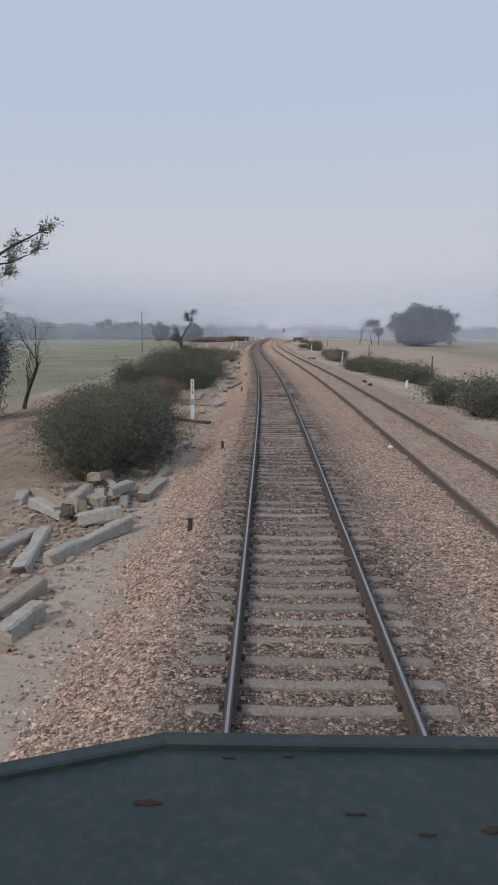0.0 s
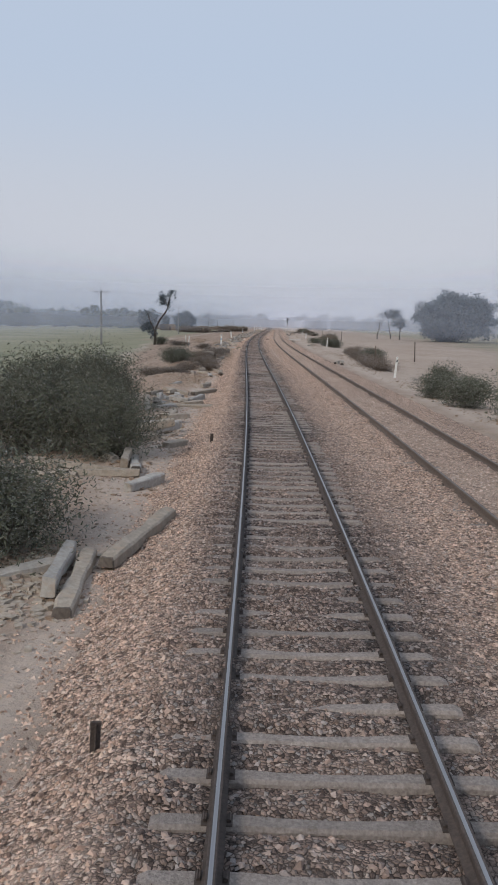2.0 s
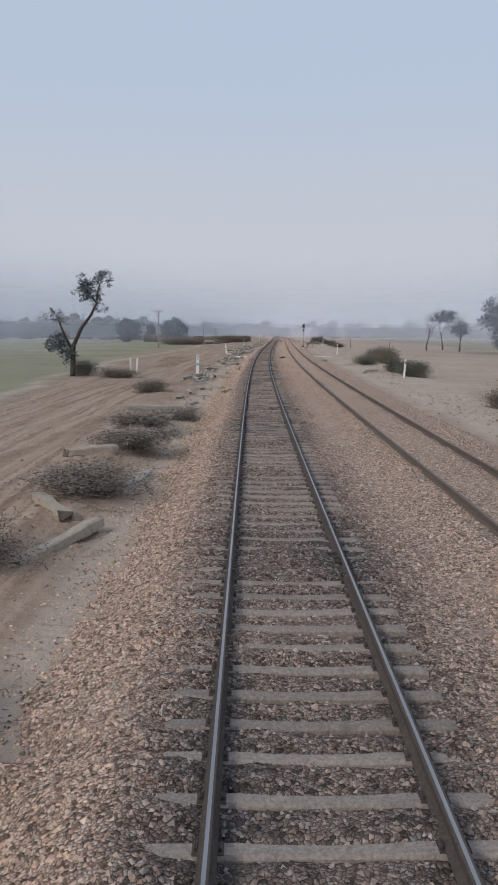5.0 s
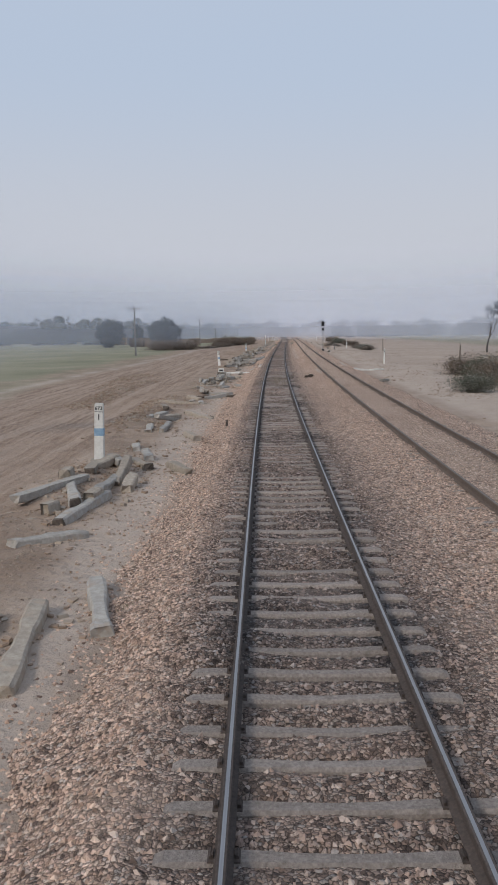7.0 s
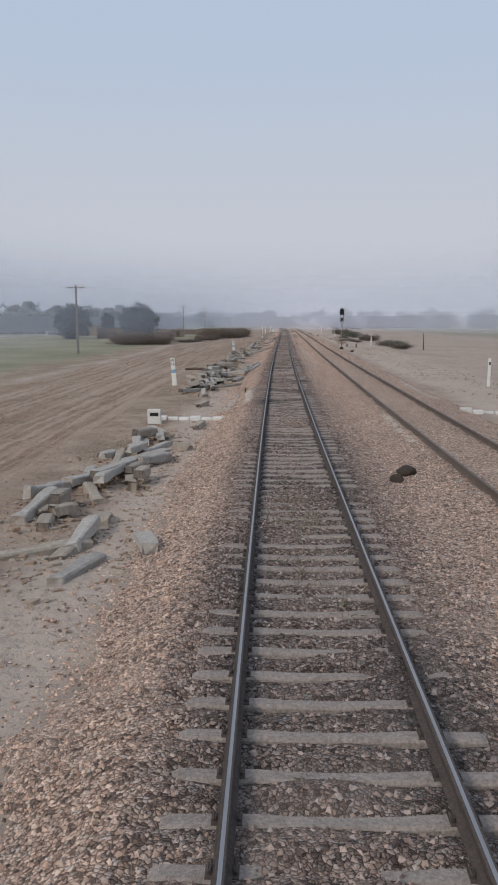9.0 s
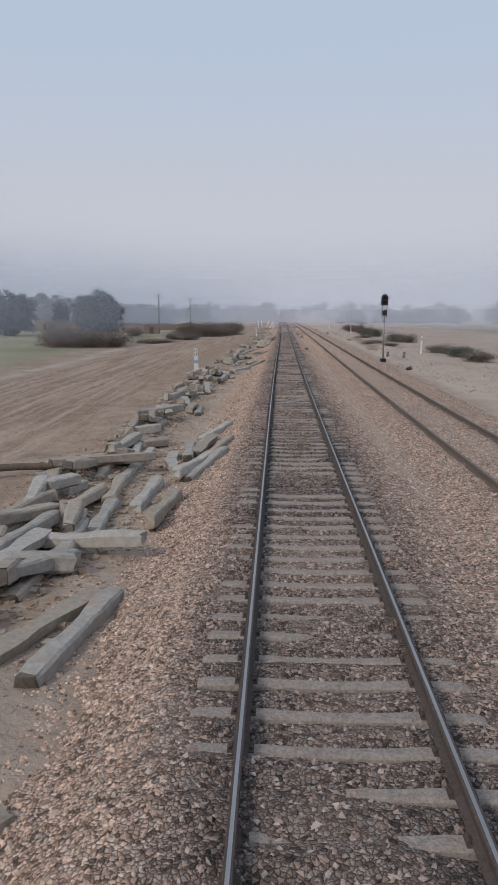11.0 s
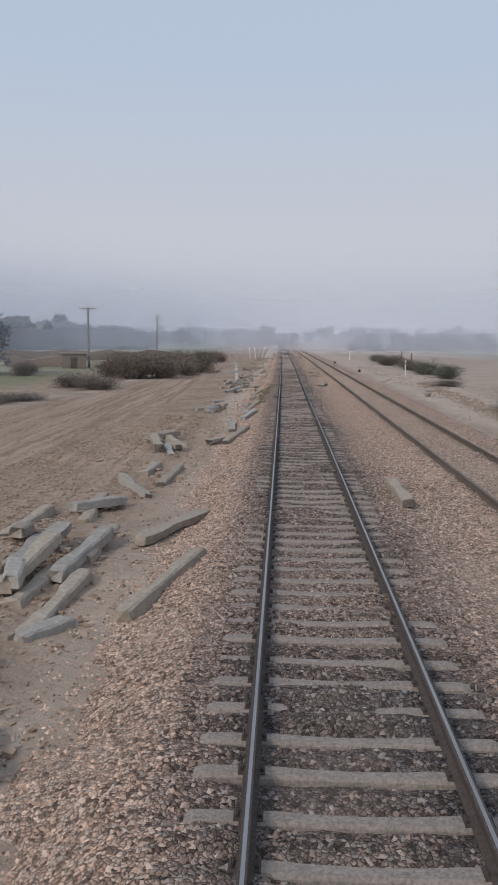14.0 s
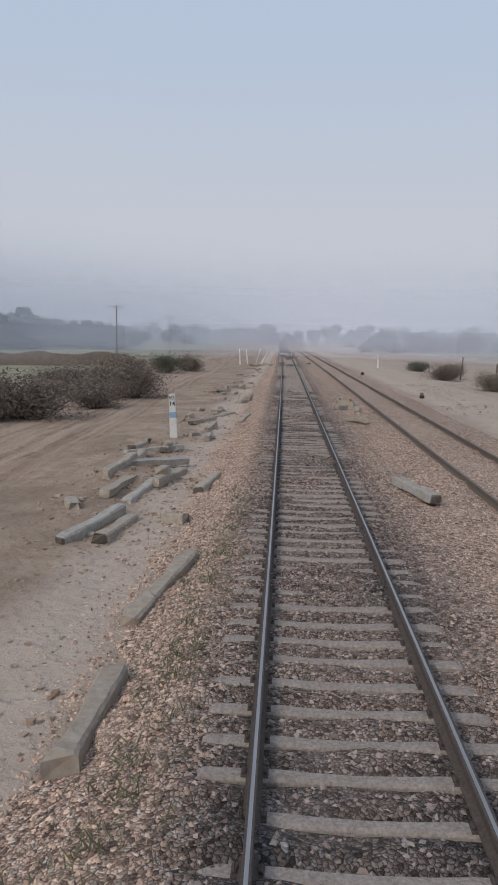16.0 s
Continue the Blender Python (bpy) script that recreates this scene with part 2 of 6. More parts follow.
M_FAR = leaf_material("distant_tree_leaf", (0.045, 0.058, 0.05), (0.075, 0.088, 0.075), (0.085, 0.08, 0.065))
M_GLASS, _, _, _b = material("signal_lens", 0.12, 0.0, 0.6)
_b.inputs["Base Color"].default_value = (0.03, 0.006, 0.006, 1)


def hood_material():
    m, n, l, b = material("dark_green_loco_paint", 0.5, 0.0, 0.3)
    co = n.new("ShaderNodeTexCoord").outputs["Object"]
    t, s = noise_tex(n, l, 2.2, 6, 0.65, co), noise_tex(n, l, 22, 6, 0.7, co)
    r = ramp(n, [(0.3, (0.013, 0.026, 0.028)), (0.7, (0.024, 0.039, 0.039))])
    l.new(t.outputs[0], r.inputs[0])
    dust = ramp(n, [(0.5, (0, 0, 0)), (0.9, (0.4, 0.4, 0.4))])
    l.new(s.outputs[0], dust.inputs[0])
    l.new(mixer(n, l, r.outputs[0], (0.14, 0.12, 0.10), dust.outputs[0]), b.inputs["Base Color"])
    add_bump(n, l, b, t.outputs[0], 0.15, 0.02)
    return m


M_HOOD = hood_material()
M_HOOD_RUST = grainy("rust_chip", (0.018, 0.015, 0.014), (0.07, 0.042, 0.032), 30, 0.9, 0.5, 0.003)


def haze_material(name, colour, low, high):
    """Far haze painted as a glowing see-through sheet: densest near the ground, clear at its top."""
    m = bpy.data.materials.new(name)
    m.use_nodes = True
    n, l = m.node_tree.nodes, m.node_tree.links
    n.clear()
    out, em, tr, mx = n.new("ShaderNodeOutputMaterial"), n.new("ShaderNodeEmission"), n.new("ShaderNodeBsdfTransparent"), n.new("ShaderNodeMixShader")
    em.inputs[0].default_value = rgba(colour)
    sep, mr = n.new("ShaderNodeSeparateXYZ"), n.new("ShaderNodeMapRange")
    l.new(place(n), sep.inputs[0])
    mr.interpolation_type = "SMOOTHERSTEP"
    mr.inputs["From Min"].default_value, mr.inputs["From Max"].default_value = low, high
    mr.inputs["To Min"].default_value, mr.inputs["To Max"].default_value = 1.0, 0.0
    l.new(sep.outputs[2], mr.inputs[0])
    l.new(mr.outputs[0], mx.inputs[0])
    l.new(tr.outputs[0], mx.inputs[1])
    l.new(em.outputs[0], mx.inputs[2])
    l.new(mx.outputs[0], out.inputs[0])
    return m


def haze_veil_material(name, tint, high, amount, low):
    """A see-through veil standing in for haze in the air; scatters the daylight falling on it from both sides; thickest
    near the ground, clear at its top.
    """
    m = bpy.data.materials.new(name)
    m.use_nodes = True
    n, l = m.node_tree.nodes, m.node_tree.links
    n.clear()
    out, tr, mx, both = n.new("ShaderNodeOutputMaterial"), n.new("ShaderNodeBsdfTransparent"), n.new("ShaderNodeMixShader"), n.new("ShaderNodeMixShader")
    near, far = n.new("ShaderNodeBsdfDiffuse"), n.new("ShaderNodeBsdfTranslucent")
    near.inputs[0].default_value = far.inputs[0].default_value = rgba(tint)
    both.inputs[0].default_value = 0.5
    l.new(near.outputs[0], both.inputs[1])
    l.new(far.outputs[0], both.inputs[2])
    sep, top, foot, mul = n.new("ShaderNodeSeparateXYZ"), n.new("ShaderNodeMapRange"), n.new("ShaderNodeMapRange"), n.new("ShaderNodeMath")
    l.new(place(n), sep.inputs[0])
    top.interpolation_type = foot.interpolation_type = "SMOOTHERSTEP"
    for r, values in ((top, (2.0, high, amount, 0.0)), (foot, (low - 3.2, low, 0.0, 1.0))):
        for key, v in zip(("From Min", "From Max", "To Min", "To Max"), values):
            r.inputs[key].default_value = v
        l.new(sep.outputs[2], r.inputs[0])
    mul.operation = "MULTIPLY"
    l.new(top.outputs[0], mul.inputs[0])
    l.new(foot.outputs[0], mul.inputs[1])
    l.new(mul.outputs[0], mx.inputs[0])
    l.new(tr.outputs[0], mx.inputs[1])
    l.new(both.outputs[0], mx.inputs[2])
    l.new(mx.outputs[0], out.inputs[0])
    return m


# both glow to paint the pale haze band above the horizon
M_HAZE = haze_material("horizon_haze_glow", (0.45, 0.472, 0.525), -20.0, 170.0)
M_HIGH_HAZE = haze_material("high_haze_glow", (0.545, 0.572, 0.64), 110.0, 640.0)
# added haze veils: half-width of each, how far it reaches ahead, its share
HAZE_VEILS = [(24.0, 700.0, 0.11), (35.0, 780.0, 0.14), (105.0, 345.0, 0.28), (215.0, 420.0, 0.28), (480.0, 660.0, 0.36), (800.0, 980.0, 0.4)]
M_HAZE_VEIL = [haze_veil_material("haze_veil", (0.80, 0.86, 1.0) if side < 100 else (0.84, 0.88, 1.0), max(20.0, 0.16 * side), share, 2.8 if side < 100 else 1.2) for side, ahead, share in HAZE_VEILS]

# ---- plan: the line of the track ----
HEADING = [0, 0, -0.10, -0.43, -1.00, -1.54, -1.78, -1.65, -1.41, -1.11, -0.77, -0.38, 0.0, 0.29, 0.46, 0.59, 0.73,
           0.81, 0.78, 0.77, 0.73, 0.69, 0.64, 0.60, 0.55, 0.51, 0.47, 0.42]
_y = np.arange(-40.0, 3001.0, 1.0)
_h = np.radians(np.interp(_y, np.arange(28) * 20.0 - 20.0, HEADING))
_x = np.concatenate([[0.0], np.cumsum((_h[1:] + _h[:-1]) / 2)])
_x -= np.interp(0.0, _y, _x)


def line(y):
    return np.interp(y, _y, _x)


def second(y):
    """How far the second track's centre lies beside the first one's."""
    return np.interp(y, [0, 120, 240, 400], [4.52, 4.80, 4.96, 4.86])


def swell(x, y, size, seed=0.0):
    """Smooth made-up unevenness, about -1 to 1."""
    a, b = np.asarray(x) / size, np.asarray(y) / size
    return (np.sin(1.7 * a + 2.3 * b + seed) + np.sin(-2.9 * a + 1.3 * b + 2.1 + seed) + np.sin(4.1 * a + 3.7 * b + 0.7 * seed)
            + np.sin(0.9 * a - 5.3 * b + 1.3 + seed)) / 4


# low heaps of spoil and sand: metres right of the centre, along, half-widths, height
SPOIL = [(-5.3, 30, 1.0, 3.5, 0.28), (-5.0, 75, 1.2, 5, 0.22), (-6.6, 86, 1.5, 6, 0.25), (-6.3, 100, 1.6, 5, 0.3), (-6.4, 115, 1.3, 2.0, 0.5), (-4.9, 113, 0.8, 4, 0.2), (-5.0, 137, 1.1, 11, 0.5),
         (-5.6, 177, 0.9, 4, 0.3), (-6.6, 195, 0.9, 8, 0.25), (-11.3, 213, 0.8, 9, 0.3), (-13.2, 226, 0.9, 6, 0.3), (-5.5, 210, 0.9, 5, 0.2)]
SPOIL += [(-5.4, 252, 0.8, 4, 0.3), (-5.6, 268, 1.0, 7, 0.3),
         (-5.6, 290, 0.8, 9, 0.28), (-5.4, 314, 0.9, 6, 0.32), (-5.9, 325, 1.2, 5, 0.2), (-5.4, 343, 1.0, 5, 0.22), (-5.4, 378, 1.0, 5, 0.25), (11.5, 60, 1.2, 14, 0.2), (12.5, 228, 1.0, 6, 0.25),
         (12.6, 290, 1.3, 18, 0.22), (12.0, 345, 1.4, 16, 0.2), (13.5, 390, 1.4, 14, 0.25)]


def ground_z(u, y):
    """Height of the earth at u metres right of the track's centre."""
    u, y = np.asarray(u, float), np.asarray(y, float)
    early = np.interp(u, [-900, -60, -20, -16, -9, -6.5, 9, 12, 15, 20, 60, 900], [-1.2, -0.95, -0.85, -0.78, -0.74, -0.62, -0.62, -0.85, -1.2, -1.4, -1.6, -1.6])
    late = np.interp(u, [-900, -60, -20, -16, -9, -6.5, 9, 12, 15, 20, 60, 900], [-1.2, -0.9, -0.8, -0.74, -0.72, -0.60, -0.56, -0.5, -0.62, -0.85, -1.1, -1.2])
    k = np.clip((y - 130) / 60, 0, 1)
    rough = np.interp(np.abs(u - 2), [0, 4.6, 6, 40, 900], [0, 0, 1, 1, 0.3])
    heaps = 0.0
    for a, b, su, sy, h in SPOIL:
        heaps = heaps + h * np.exp(-((u - a) / su) ** 2 - ((y - b) / sy) ** 2) * (1 + 0.35 * swell(u, y, 0.8, a))
    return heaps + early * (1 - k) + late * k + rough * (0.05 * swell(u, y, 1.9) + 0.03 * swell(u, y, 0.7, 2.0) + 0.036 * swell(u, y, 0.37, 4.0) + 0.024 * swell(u, y, 0.23, 9.0) + 0.05 * swell(u, y, 9, 5))


def ballast_z(u, y):
    d = second(y)
    toe = np.clip((-1.8 - u) / 1.1, 0, 1) * (0.34 * swell(0 * u, y, 2.6, 2) + 0.26 * swell(u, y, 0.7, 5))
    z = np.where(u < 2.2, np.interp(u + toe, [-4.4, -3.1, -2.8, -1.85, -1.5, -1.2, -0.9, 0, 0.9, 1.5, 2.2], [-1.25, -0.74, -0.60, -0.215, -0.142, -0.155, -0.18, -0.182, -0.187, -0.165, -0.22]),
                 np.interp(u - d, [-2.3, -1.5, -0.9, 0, 0.9, 1.5, 2.1, 3.5, 3.9], [-0.235, -0.18, -0.158, -0.15, -0.158, -0.18, -0.27, -0.62, -0.76]))
    # cribs between the sleepers stand a little proud, and here and there stone has spilled over them
    crib = np.interp(np.abs((y % 0.6) - 0.13 + np.where(y % 0.6 > 0.43, -0.6, 0.0)), [0.0, 0.05, 0.085, 0.13, 0.2, 0.3], [-0.05, -0.05, -0.04, -0.012, 0.004, 0.008])
    crib = crib - 0.024 * np.clip(0.75 + 1.3 * swell(0 * u, y, 6.5, 4), 0, 1)
    spill = np.clip(swell(u, y, 2.4, 8) - 0.1, 0, 0.5) * 0.15 + np.clip(swell(u, y, 0.9, 3) - 0.15, 0, 0.5) * 0.09
    return z + np.where(np.abs(u) < 1.6, crib + spill, np.where(np.abs(u - d) < 1.6, 0.3 * spill - 0.012, 0.0)) + 0.028 * swell(u, y, 0.33, 3) + 0.02 * swell(u, y, 1.6, 1)


# ---- building helpers ----
def fast_mesh(name, co, faces, mats=(), smooth=False, slots=None):
    """A mesh from numpy arrays; faces is (count, 3 or 4)."""
    co, faces = np.asarray(co, np.float32), np.asarray(faces, np.int32)
    me = bpy.data.meshes.new(name)
    k = faces.shape[1]
    me.vertices.add(len(co))
    me.vertices.foreach_set("co", co.ravel())
    me.loops.add(faces.size)
    me.loops.foreach_set("vertex_index", faces.ravel())
    me.polygons.add(len(faces))
    me.polygons.foreach_set("loop_start", np.arange(0, faces.size, k, dtype=np.int32))
    for m in mats:
        me.materials.append(m)
    if slots is not None:
        me.polygons.foreach_set("material_index", np.asarray(slots, np.int32))
    me.update(calc_edges=True)
    me.polygons.foreach_set("use_smooth", np.full(len(faces), smooth))
    return me


def bm_mesh(name, bm, mats, smooth=False):
    me = bpy.data.meshes.new(name)
    bmesh.ops.recalc_face_normals(bm, faces=bm.faces)
    bm.to_mesh(me)
    bm.free()
    for m in mats:
        me.materials.append(m)
    for p in me.polygons:
        p.use_smooth = smooth
    return me


def child(name, me, parent, label="", at=None):
    ob = new(name, me)
    ob.parent = parent
    if at is not None:
        ob.matrix_basis = at
    if label:
        ob["label"] = label
    return ob


def thing(name, label, category, at=None, group="", kind="", me=None):
    ob = new(name, me)
    if at is not None:
        ob.matrix_basis = at
    return tagged(ob, label, category, group, kind)


def bm_box(bm, x0, x1, y0, y1, z0, z1, bevel=0.0, slot=0):
    r = bmesh.ops.create_cube(bm, size=1)
    for v in r["verts"]:
        v.co = Vector(((x0 + x1) / 2 + v.co.x * (x1 - x0), (y0 + y1) / 2 + v.co.y * (y1 - y0), (z0 + z1) / 2 + v.co.z * (z1 - z0)))
    fs = {f for v in r["verts"] for f in v.link_faces}
    for f in fs:
        f.material_index = slot
    if bevel:
        bmesh.ops.bevel(bm, geom=list({e for f in fs for e in f.edges}), offset=bevel, segments=1, affect="EDGES")
    return r["verts"]


def bm_rod(bm, a, b, r0, r1, sides=8, slot=0):
    a, b = Vector(a), Vector(b)
    r = bmesh.ops.create_cone(bm, cap_ends=True, segments=sides, radius1=r0, radius2=r1, depth=(b - a).length)
    m = Matrix.Translation((a + b) / 2) @ (b - a).to_track_quat("Z", "Y").to_matrix().to_4x4()
    bmesh.ops.transform(bm, matrix=m, verts=r["verts"])
    for f in {f for v in r["verts"] for f in v.link_faces}:
        f.material_index = slot
    return r["verts"]


def on_ground(u, y, lift=0.0, rz=0.0, rx=0.0, ry=0.0):
    """A pose at u metres right of the track's centre, standing on the earth."""
    return pose(float(line(y)) + u, y, float(ground_z(u, y)) + lift, rx, ry, rz)


def text_mesh(words, size, mat):
    cu = bpy.data.curves.new("text", "FONT")
    cu.body, cu.size, cu.align_x, cu.align_y, cu.extrude, cu.resolution_u = words, size, "CENTER", "CENTER", 0.002, 3
    cu.offset = size * 0.02
    tmp = new("text", cu)
    me = bpy.data.meshes.new_from_object(tmp.evaluated_get(bpy.context.evaluated_depsgraph_get()))
    bpy.data.objects.remove(tmp)
    bpy.data.curves.remove(cu)
    me.materials.clear()
    me.materials.append(mat)
    return me

# ---- ground ----
def build_ground():
    us = np.concatenate([-np.geomspace(1500, 40, 22), np.arange(-36, -12, 1.2), np.arange(-12, -9.6, 0.4), np.arange(-9.6, -2.6, 0.22), np.arange(-2.6, -2.0, 0.4), np.arange(-2, 7.5, 1.2), np.arange(7.5, 14, 0.35), np.arange(14, 22, 0.7),
                         np.arange(22, 40, 2.0), np.geomspace(40, 1500, 22)])
    ys = np.concatenate([np.arange(-60, 0, 4.0), np.arange(0, 400, 0.4), np.arange(400, 440, 0.8), np.geomspace(440, 2900, 60)])
    U, Y = np.meshgrid(us, ys)
    X, Z = U + line(Y), ground_z(U, Y)
    i = np.arange(len(ys) - 1)[:, None] * len(us) + np.arange(len(us) - 1)[None, :]
    f = np.stack([i, i + 1, i + 1 + len(us), i + len(us)], -1).reshape(-1, 4)
    me = fast_mesh("ground", np.stack([X, Y, Z], -1).reshape(-1, 3), f, [M_GROUND], True)
    wob = 1.2 * swell(U, Y, 11, 1.0) + 0.5 * swell(U, Y, 3, 4.0)
    left = np.interp(Y, [0, 40, 60, 100, 120, 150, 180, 200, 230, 300, 340, 370, 400, 480, 600], [-8.6, -9.5, -10.5, -9.2, -7.2, -6.9, -7.2, -7.0, -7.6, -8.2, -8.0, -8.0, -8.3, -9, -9])
    far = np.interp(Y, [0, 40, 60, 100, 120, 180, 220, 300, 340, 370, 400, 450, 600], [-15, -16, -14, -13, -12.5, -17, -19, -18, -19, -15, -14, -14, -14])
    edge = lambda v, w: np.clip(v / w + 0.5, 0, 1)
    road = edge(left + 0.35 * wob - U, 0.9) * edge(U - far - 0.7 * wob, 1.4)
    soil = edge(U + 7.4 + 0.6 * wob, 1.0) * edge(-3.5 + 0.3 * wob - U, 0.8) * np.interp(Y, [22, 26, 58, 63, 92, 102, 148, 156, 326, 333, 349, 356], [0, 0.8, 0.8, 0, 0, 0.9, 0.9, 0, 0, 0.85, 0.85, 0])
    road = np.clip(road + soil, 0, 1)
    crop_l = edge(far - 0.6 + 0.8 * wob - U, 1.5) * np.interp(Y, [150, 235, 330, 3000], [1, 0.9, 0.35, 0.3])
    crop_l = np.maximum(crop_l * np.where(U < -45, 1, np.interp(Y, [205, 235], [1, 0.25])), 0.9 * edge(-24.0 + 1.5 * wob - U, 3))
    crop_r = edge(U - np.interp(Y, [0, 120, 250, 400], [27, 40, 48, 52]) - 3 * wob, 5) * 0.65
    pale = edge(U + 3.4, 1.0) * edge(9.5 + wob - U, 1.5) * 0.35
    strip = (1 - soil) * edge(-3.0 - U, 0.6) * edge(U + 4.4 + 0.5 * wob, 0.9) * np.interp(Y, [240, 252, 345, 355], [0.95, 0.4, 0.4, 0.95])
    bund = 0.9 * np.exp(-((U - far + 1.3 - 0.8 * wob) / 0.55) ** 2)
    bank = edge(U - 9.0, 1.0) * np.maximum(edge(15.0 + wob - U, 1.8) * 0.85, edge(np.interp(Y, [0, 120, 250, 400], [27, 40, 48, 52]) + 3 * wob - U, 5) * (0.62 + 0.2 * swell(U, Y, 14, 3)))
    col = np.stack([road, np.clip(crop_l + crop_r, 0, 1), np.clip(pale + strip + bank + bund, 0, 1), np.ones_like(U)], -1)
    a = me.attributes.new("zone", "FLOAT_COLOR", "POINT")
    a.data.foreach_set("color", col.reshape(-1).astype(np.float32))
    tagged(new("ground", me), "dry sandy earth with a dirt road and fields", "ground", kind="structure")


def build_ballast():
    us = np.concatenate([np.arange(-4.1, -1.4, 0.13), np.arange(-1.4, 9.2, 0.22)])
    ys = np.concatenate([np.arange(-40, 0, 2.0), np.arange(0, 410, 0.1), np.geomspace(410, 2200, 70)])
    U, Y = np.meshgrid(us, ys)
    U = np.where(U > 3.0, 3.0 + (U - 3.0) * (second(Y) + 0.9) / 6.06, U)
    Z = ballast_z(U, Y)
    i = np.arange(len(ys) - 1)[:, None] * len(us) + np.arange(len(us) - 1)[None, :]
    f = np.stack([i, i + 1, i + 1 + len(us), i + len(us)], -1).reshape(-1, 4)
    me = fast_mesh("ballast", np.stack([U + line(Y), Y, Z], -1).reshape(-1, 3), f, [M_BALLAST], True)
    a = me.attributes.new("grime", "FLOAT", "POINT")
    a.data.foreach_set("value", grime(U, Y).ravel().astype(np.float32))
    a = me.attributes.new("dust", "FLOAT", "POINT")
    a.data.foreach_set("value", dust(U, Y).ravel().astype(np.float32))
    return tagged(new("ballast_bed", me), "bed of pink-brown crushed stone under both tracks", "ballast", kind="structure")


def grime(u, y):
    g = np.interp(u, [-1.9, -1.25, -0.85, -0.5, 0, 0.5, 0.85, 1.25, 1.9, 2.6, 3.6], [0.0, 0.7, 1.0, 0.8, 0.72, 0.8, 1.0, 0.85, 0.32, 0.04, 0.0])
    g = g + np.interp(np.abs(np.abs(u - second(y)) - 0.873), [0, 0.3], [0.3, 0.0])
    return np.clip(g * (0.85 + 0.3 * swell(u, y, 5, 6)), 0, 1)


def path(u, y):
    """A trodden sandy path between the two tracks."""
    return np.exp(-((u - 2.5 - 0.12 * swell(0 * u, y, 3.5, 1)) / 0.26) ** 2) * np.interp(y, [120, 136, 150, 160, 258, 266, 286, 300, 318, 330], [0, 0.5, 0.5, 0, 0, 1, 1, 0.6, 0.8, 0]) * np.clip(0.8 + 0.5 * swell(u, y, 2.2, 7), 0, 1)


def dust(u, y):
    """Pale stone dust lies between the second track's rails and on the path beside it."""
    return 0.8 * path(u, y) + np.interp(np.abs(u - second(y)), [0, 0.6, 0.85], [0.3, 0.26, 0.0]) * np.clip(0.7 + 0.6 * swell(u, y, 4, 2), 0.2, 1) * np.interp(y, [0, 150, 220], [1.1, 1.0, 0.9])


def build_loose_stones(count=500000):
    rng = np.random.default_rng(4)
    y = np.where(rng.random(count) < 0.94, rng.uniform(4, 385, count), 385 + 75 * rng.random(count) ** 1.4)
    pick = rng.random(count)
    u = np.where(pick < 0.36, rng.uniform(-3.05, -1.0, count), np.where(pick < 0.54, rng.uniform(-0.8, 0.8, count), np.where(pick < 0.86, rng.uniform(0.95, 4.0, count), rng.uniform(4.0, 8.0, count))))
    strays = rng.random(count) < 0.12 + 0.1 * swell(0 * u, y, 2.6, 2)
    u = np.where(strays & (u < -1.0), -2.95 - np.abs(rng.normal(0, 0.42, count)), u)
    keep = (np.abs(np.abs(u) - 0.873) > 0.09) & (np.abs(np.abs(u - second(y)) - 0.873) > 0.09)
    keep &= rng.random(count) > 1.1 * path(u, y)
    # the sleepers' middles stay mostly clear
    phase = np.abs((y % 0.6) - 0.13)
    on_sleeper = (phase < 0.058) & (np.abs(u) < 1.38)
    keep &= ~(on_sleeper & (swell(u, y, 2.4, 8) < 0.3) & (rng.random(count) > 0.15))
    u, y = u[keep], y[keep]
    n = len(u)
    z = np.where(u < -2.0, np.maximum(ground_z(u, y), ballast_z(u, y)), ballast_z(u, y))
    size = rng.uniform(0.015, 0.028, n) * np.where(rng.random(n) < 0.05, 1.35, 1.0)
    shard = np.array([[-1, -0.85, -0.5], [1, -0.85, -0.5], [1, 0.85, -0.5], [-1, 0.85, -0.5], [0, 0, 0.55]], float)
    v = shard[None] * rng.uniform(0.75, 1.2, (n, 5, 1)) + rng.uniform(-0.4, 0.4, (n, 5, 3)) * np.array([1, 1, 1, 1, 1.6])[None, :, None] * (1, 1, 0.6)
    v *= (size[:, None] * rng.uniform(0.7, 1.15, (n, 3)))[:, None, :]
    a, b = rng.uniform(0, 6.28, n), rng.uniform(-0.4, 0.4, n)
    ca, sa, cb, sb = np.cos(a)[:, None], np.sin(a)[:, None], np.cos(b)[:, None], np.sin(b)[:, None]
    x1, z1 = v[..., 0] * cb + v[..., 2] * sb, -v[..., 0] * sb + v[..., 2] * cb
    x2, y2 = x1 * ca - v[..., 1] * sa, x1 * sa + v[..., 1] * ca
    co = np.stack([x2 + (u + line(y))[:, None], y2 + y[:, None], z1 + (z + size * 0.35)[:, None]], -1)
    q = np.array([[0, 1, 4], [1, 2, 4], [2, 3, 4], [3, 0, 4]])
    f = (q[None] + 5 * np.arange(n)[:, None, None]).reshape(-1, 3)
    me = fast_mesh("loose_stones", co.reshape(-1, 3), f, [M_STONE])
    at = me.attributes.new("grime", "FLOAT", "POINT")
    at.data.foreach_set("value", np.repeat(grime(u, y), 5).astype(np.float32))
    at = me.attributes.new("dust", "FLOAT", "POINT")
    at.data.foreach_set("value", np.repeat(dust(u, y), 5).astype(np.float32))
    tagged(new("loose_stones", me), "loose angular crushed stones lying on the ballast", "stones", kind="stuff")


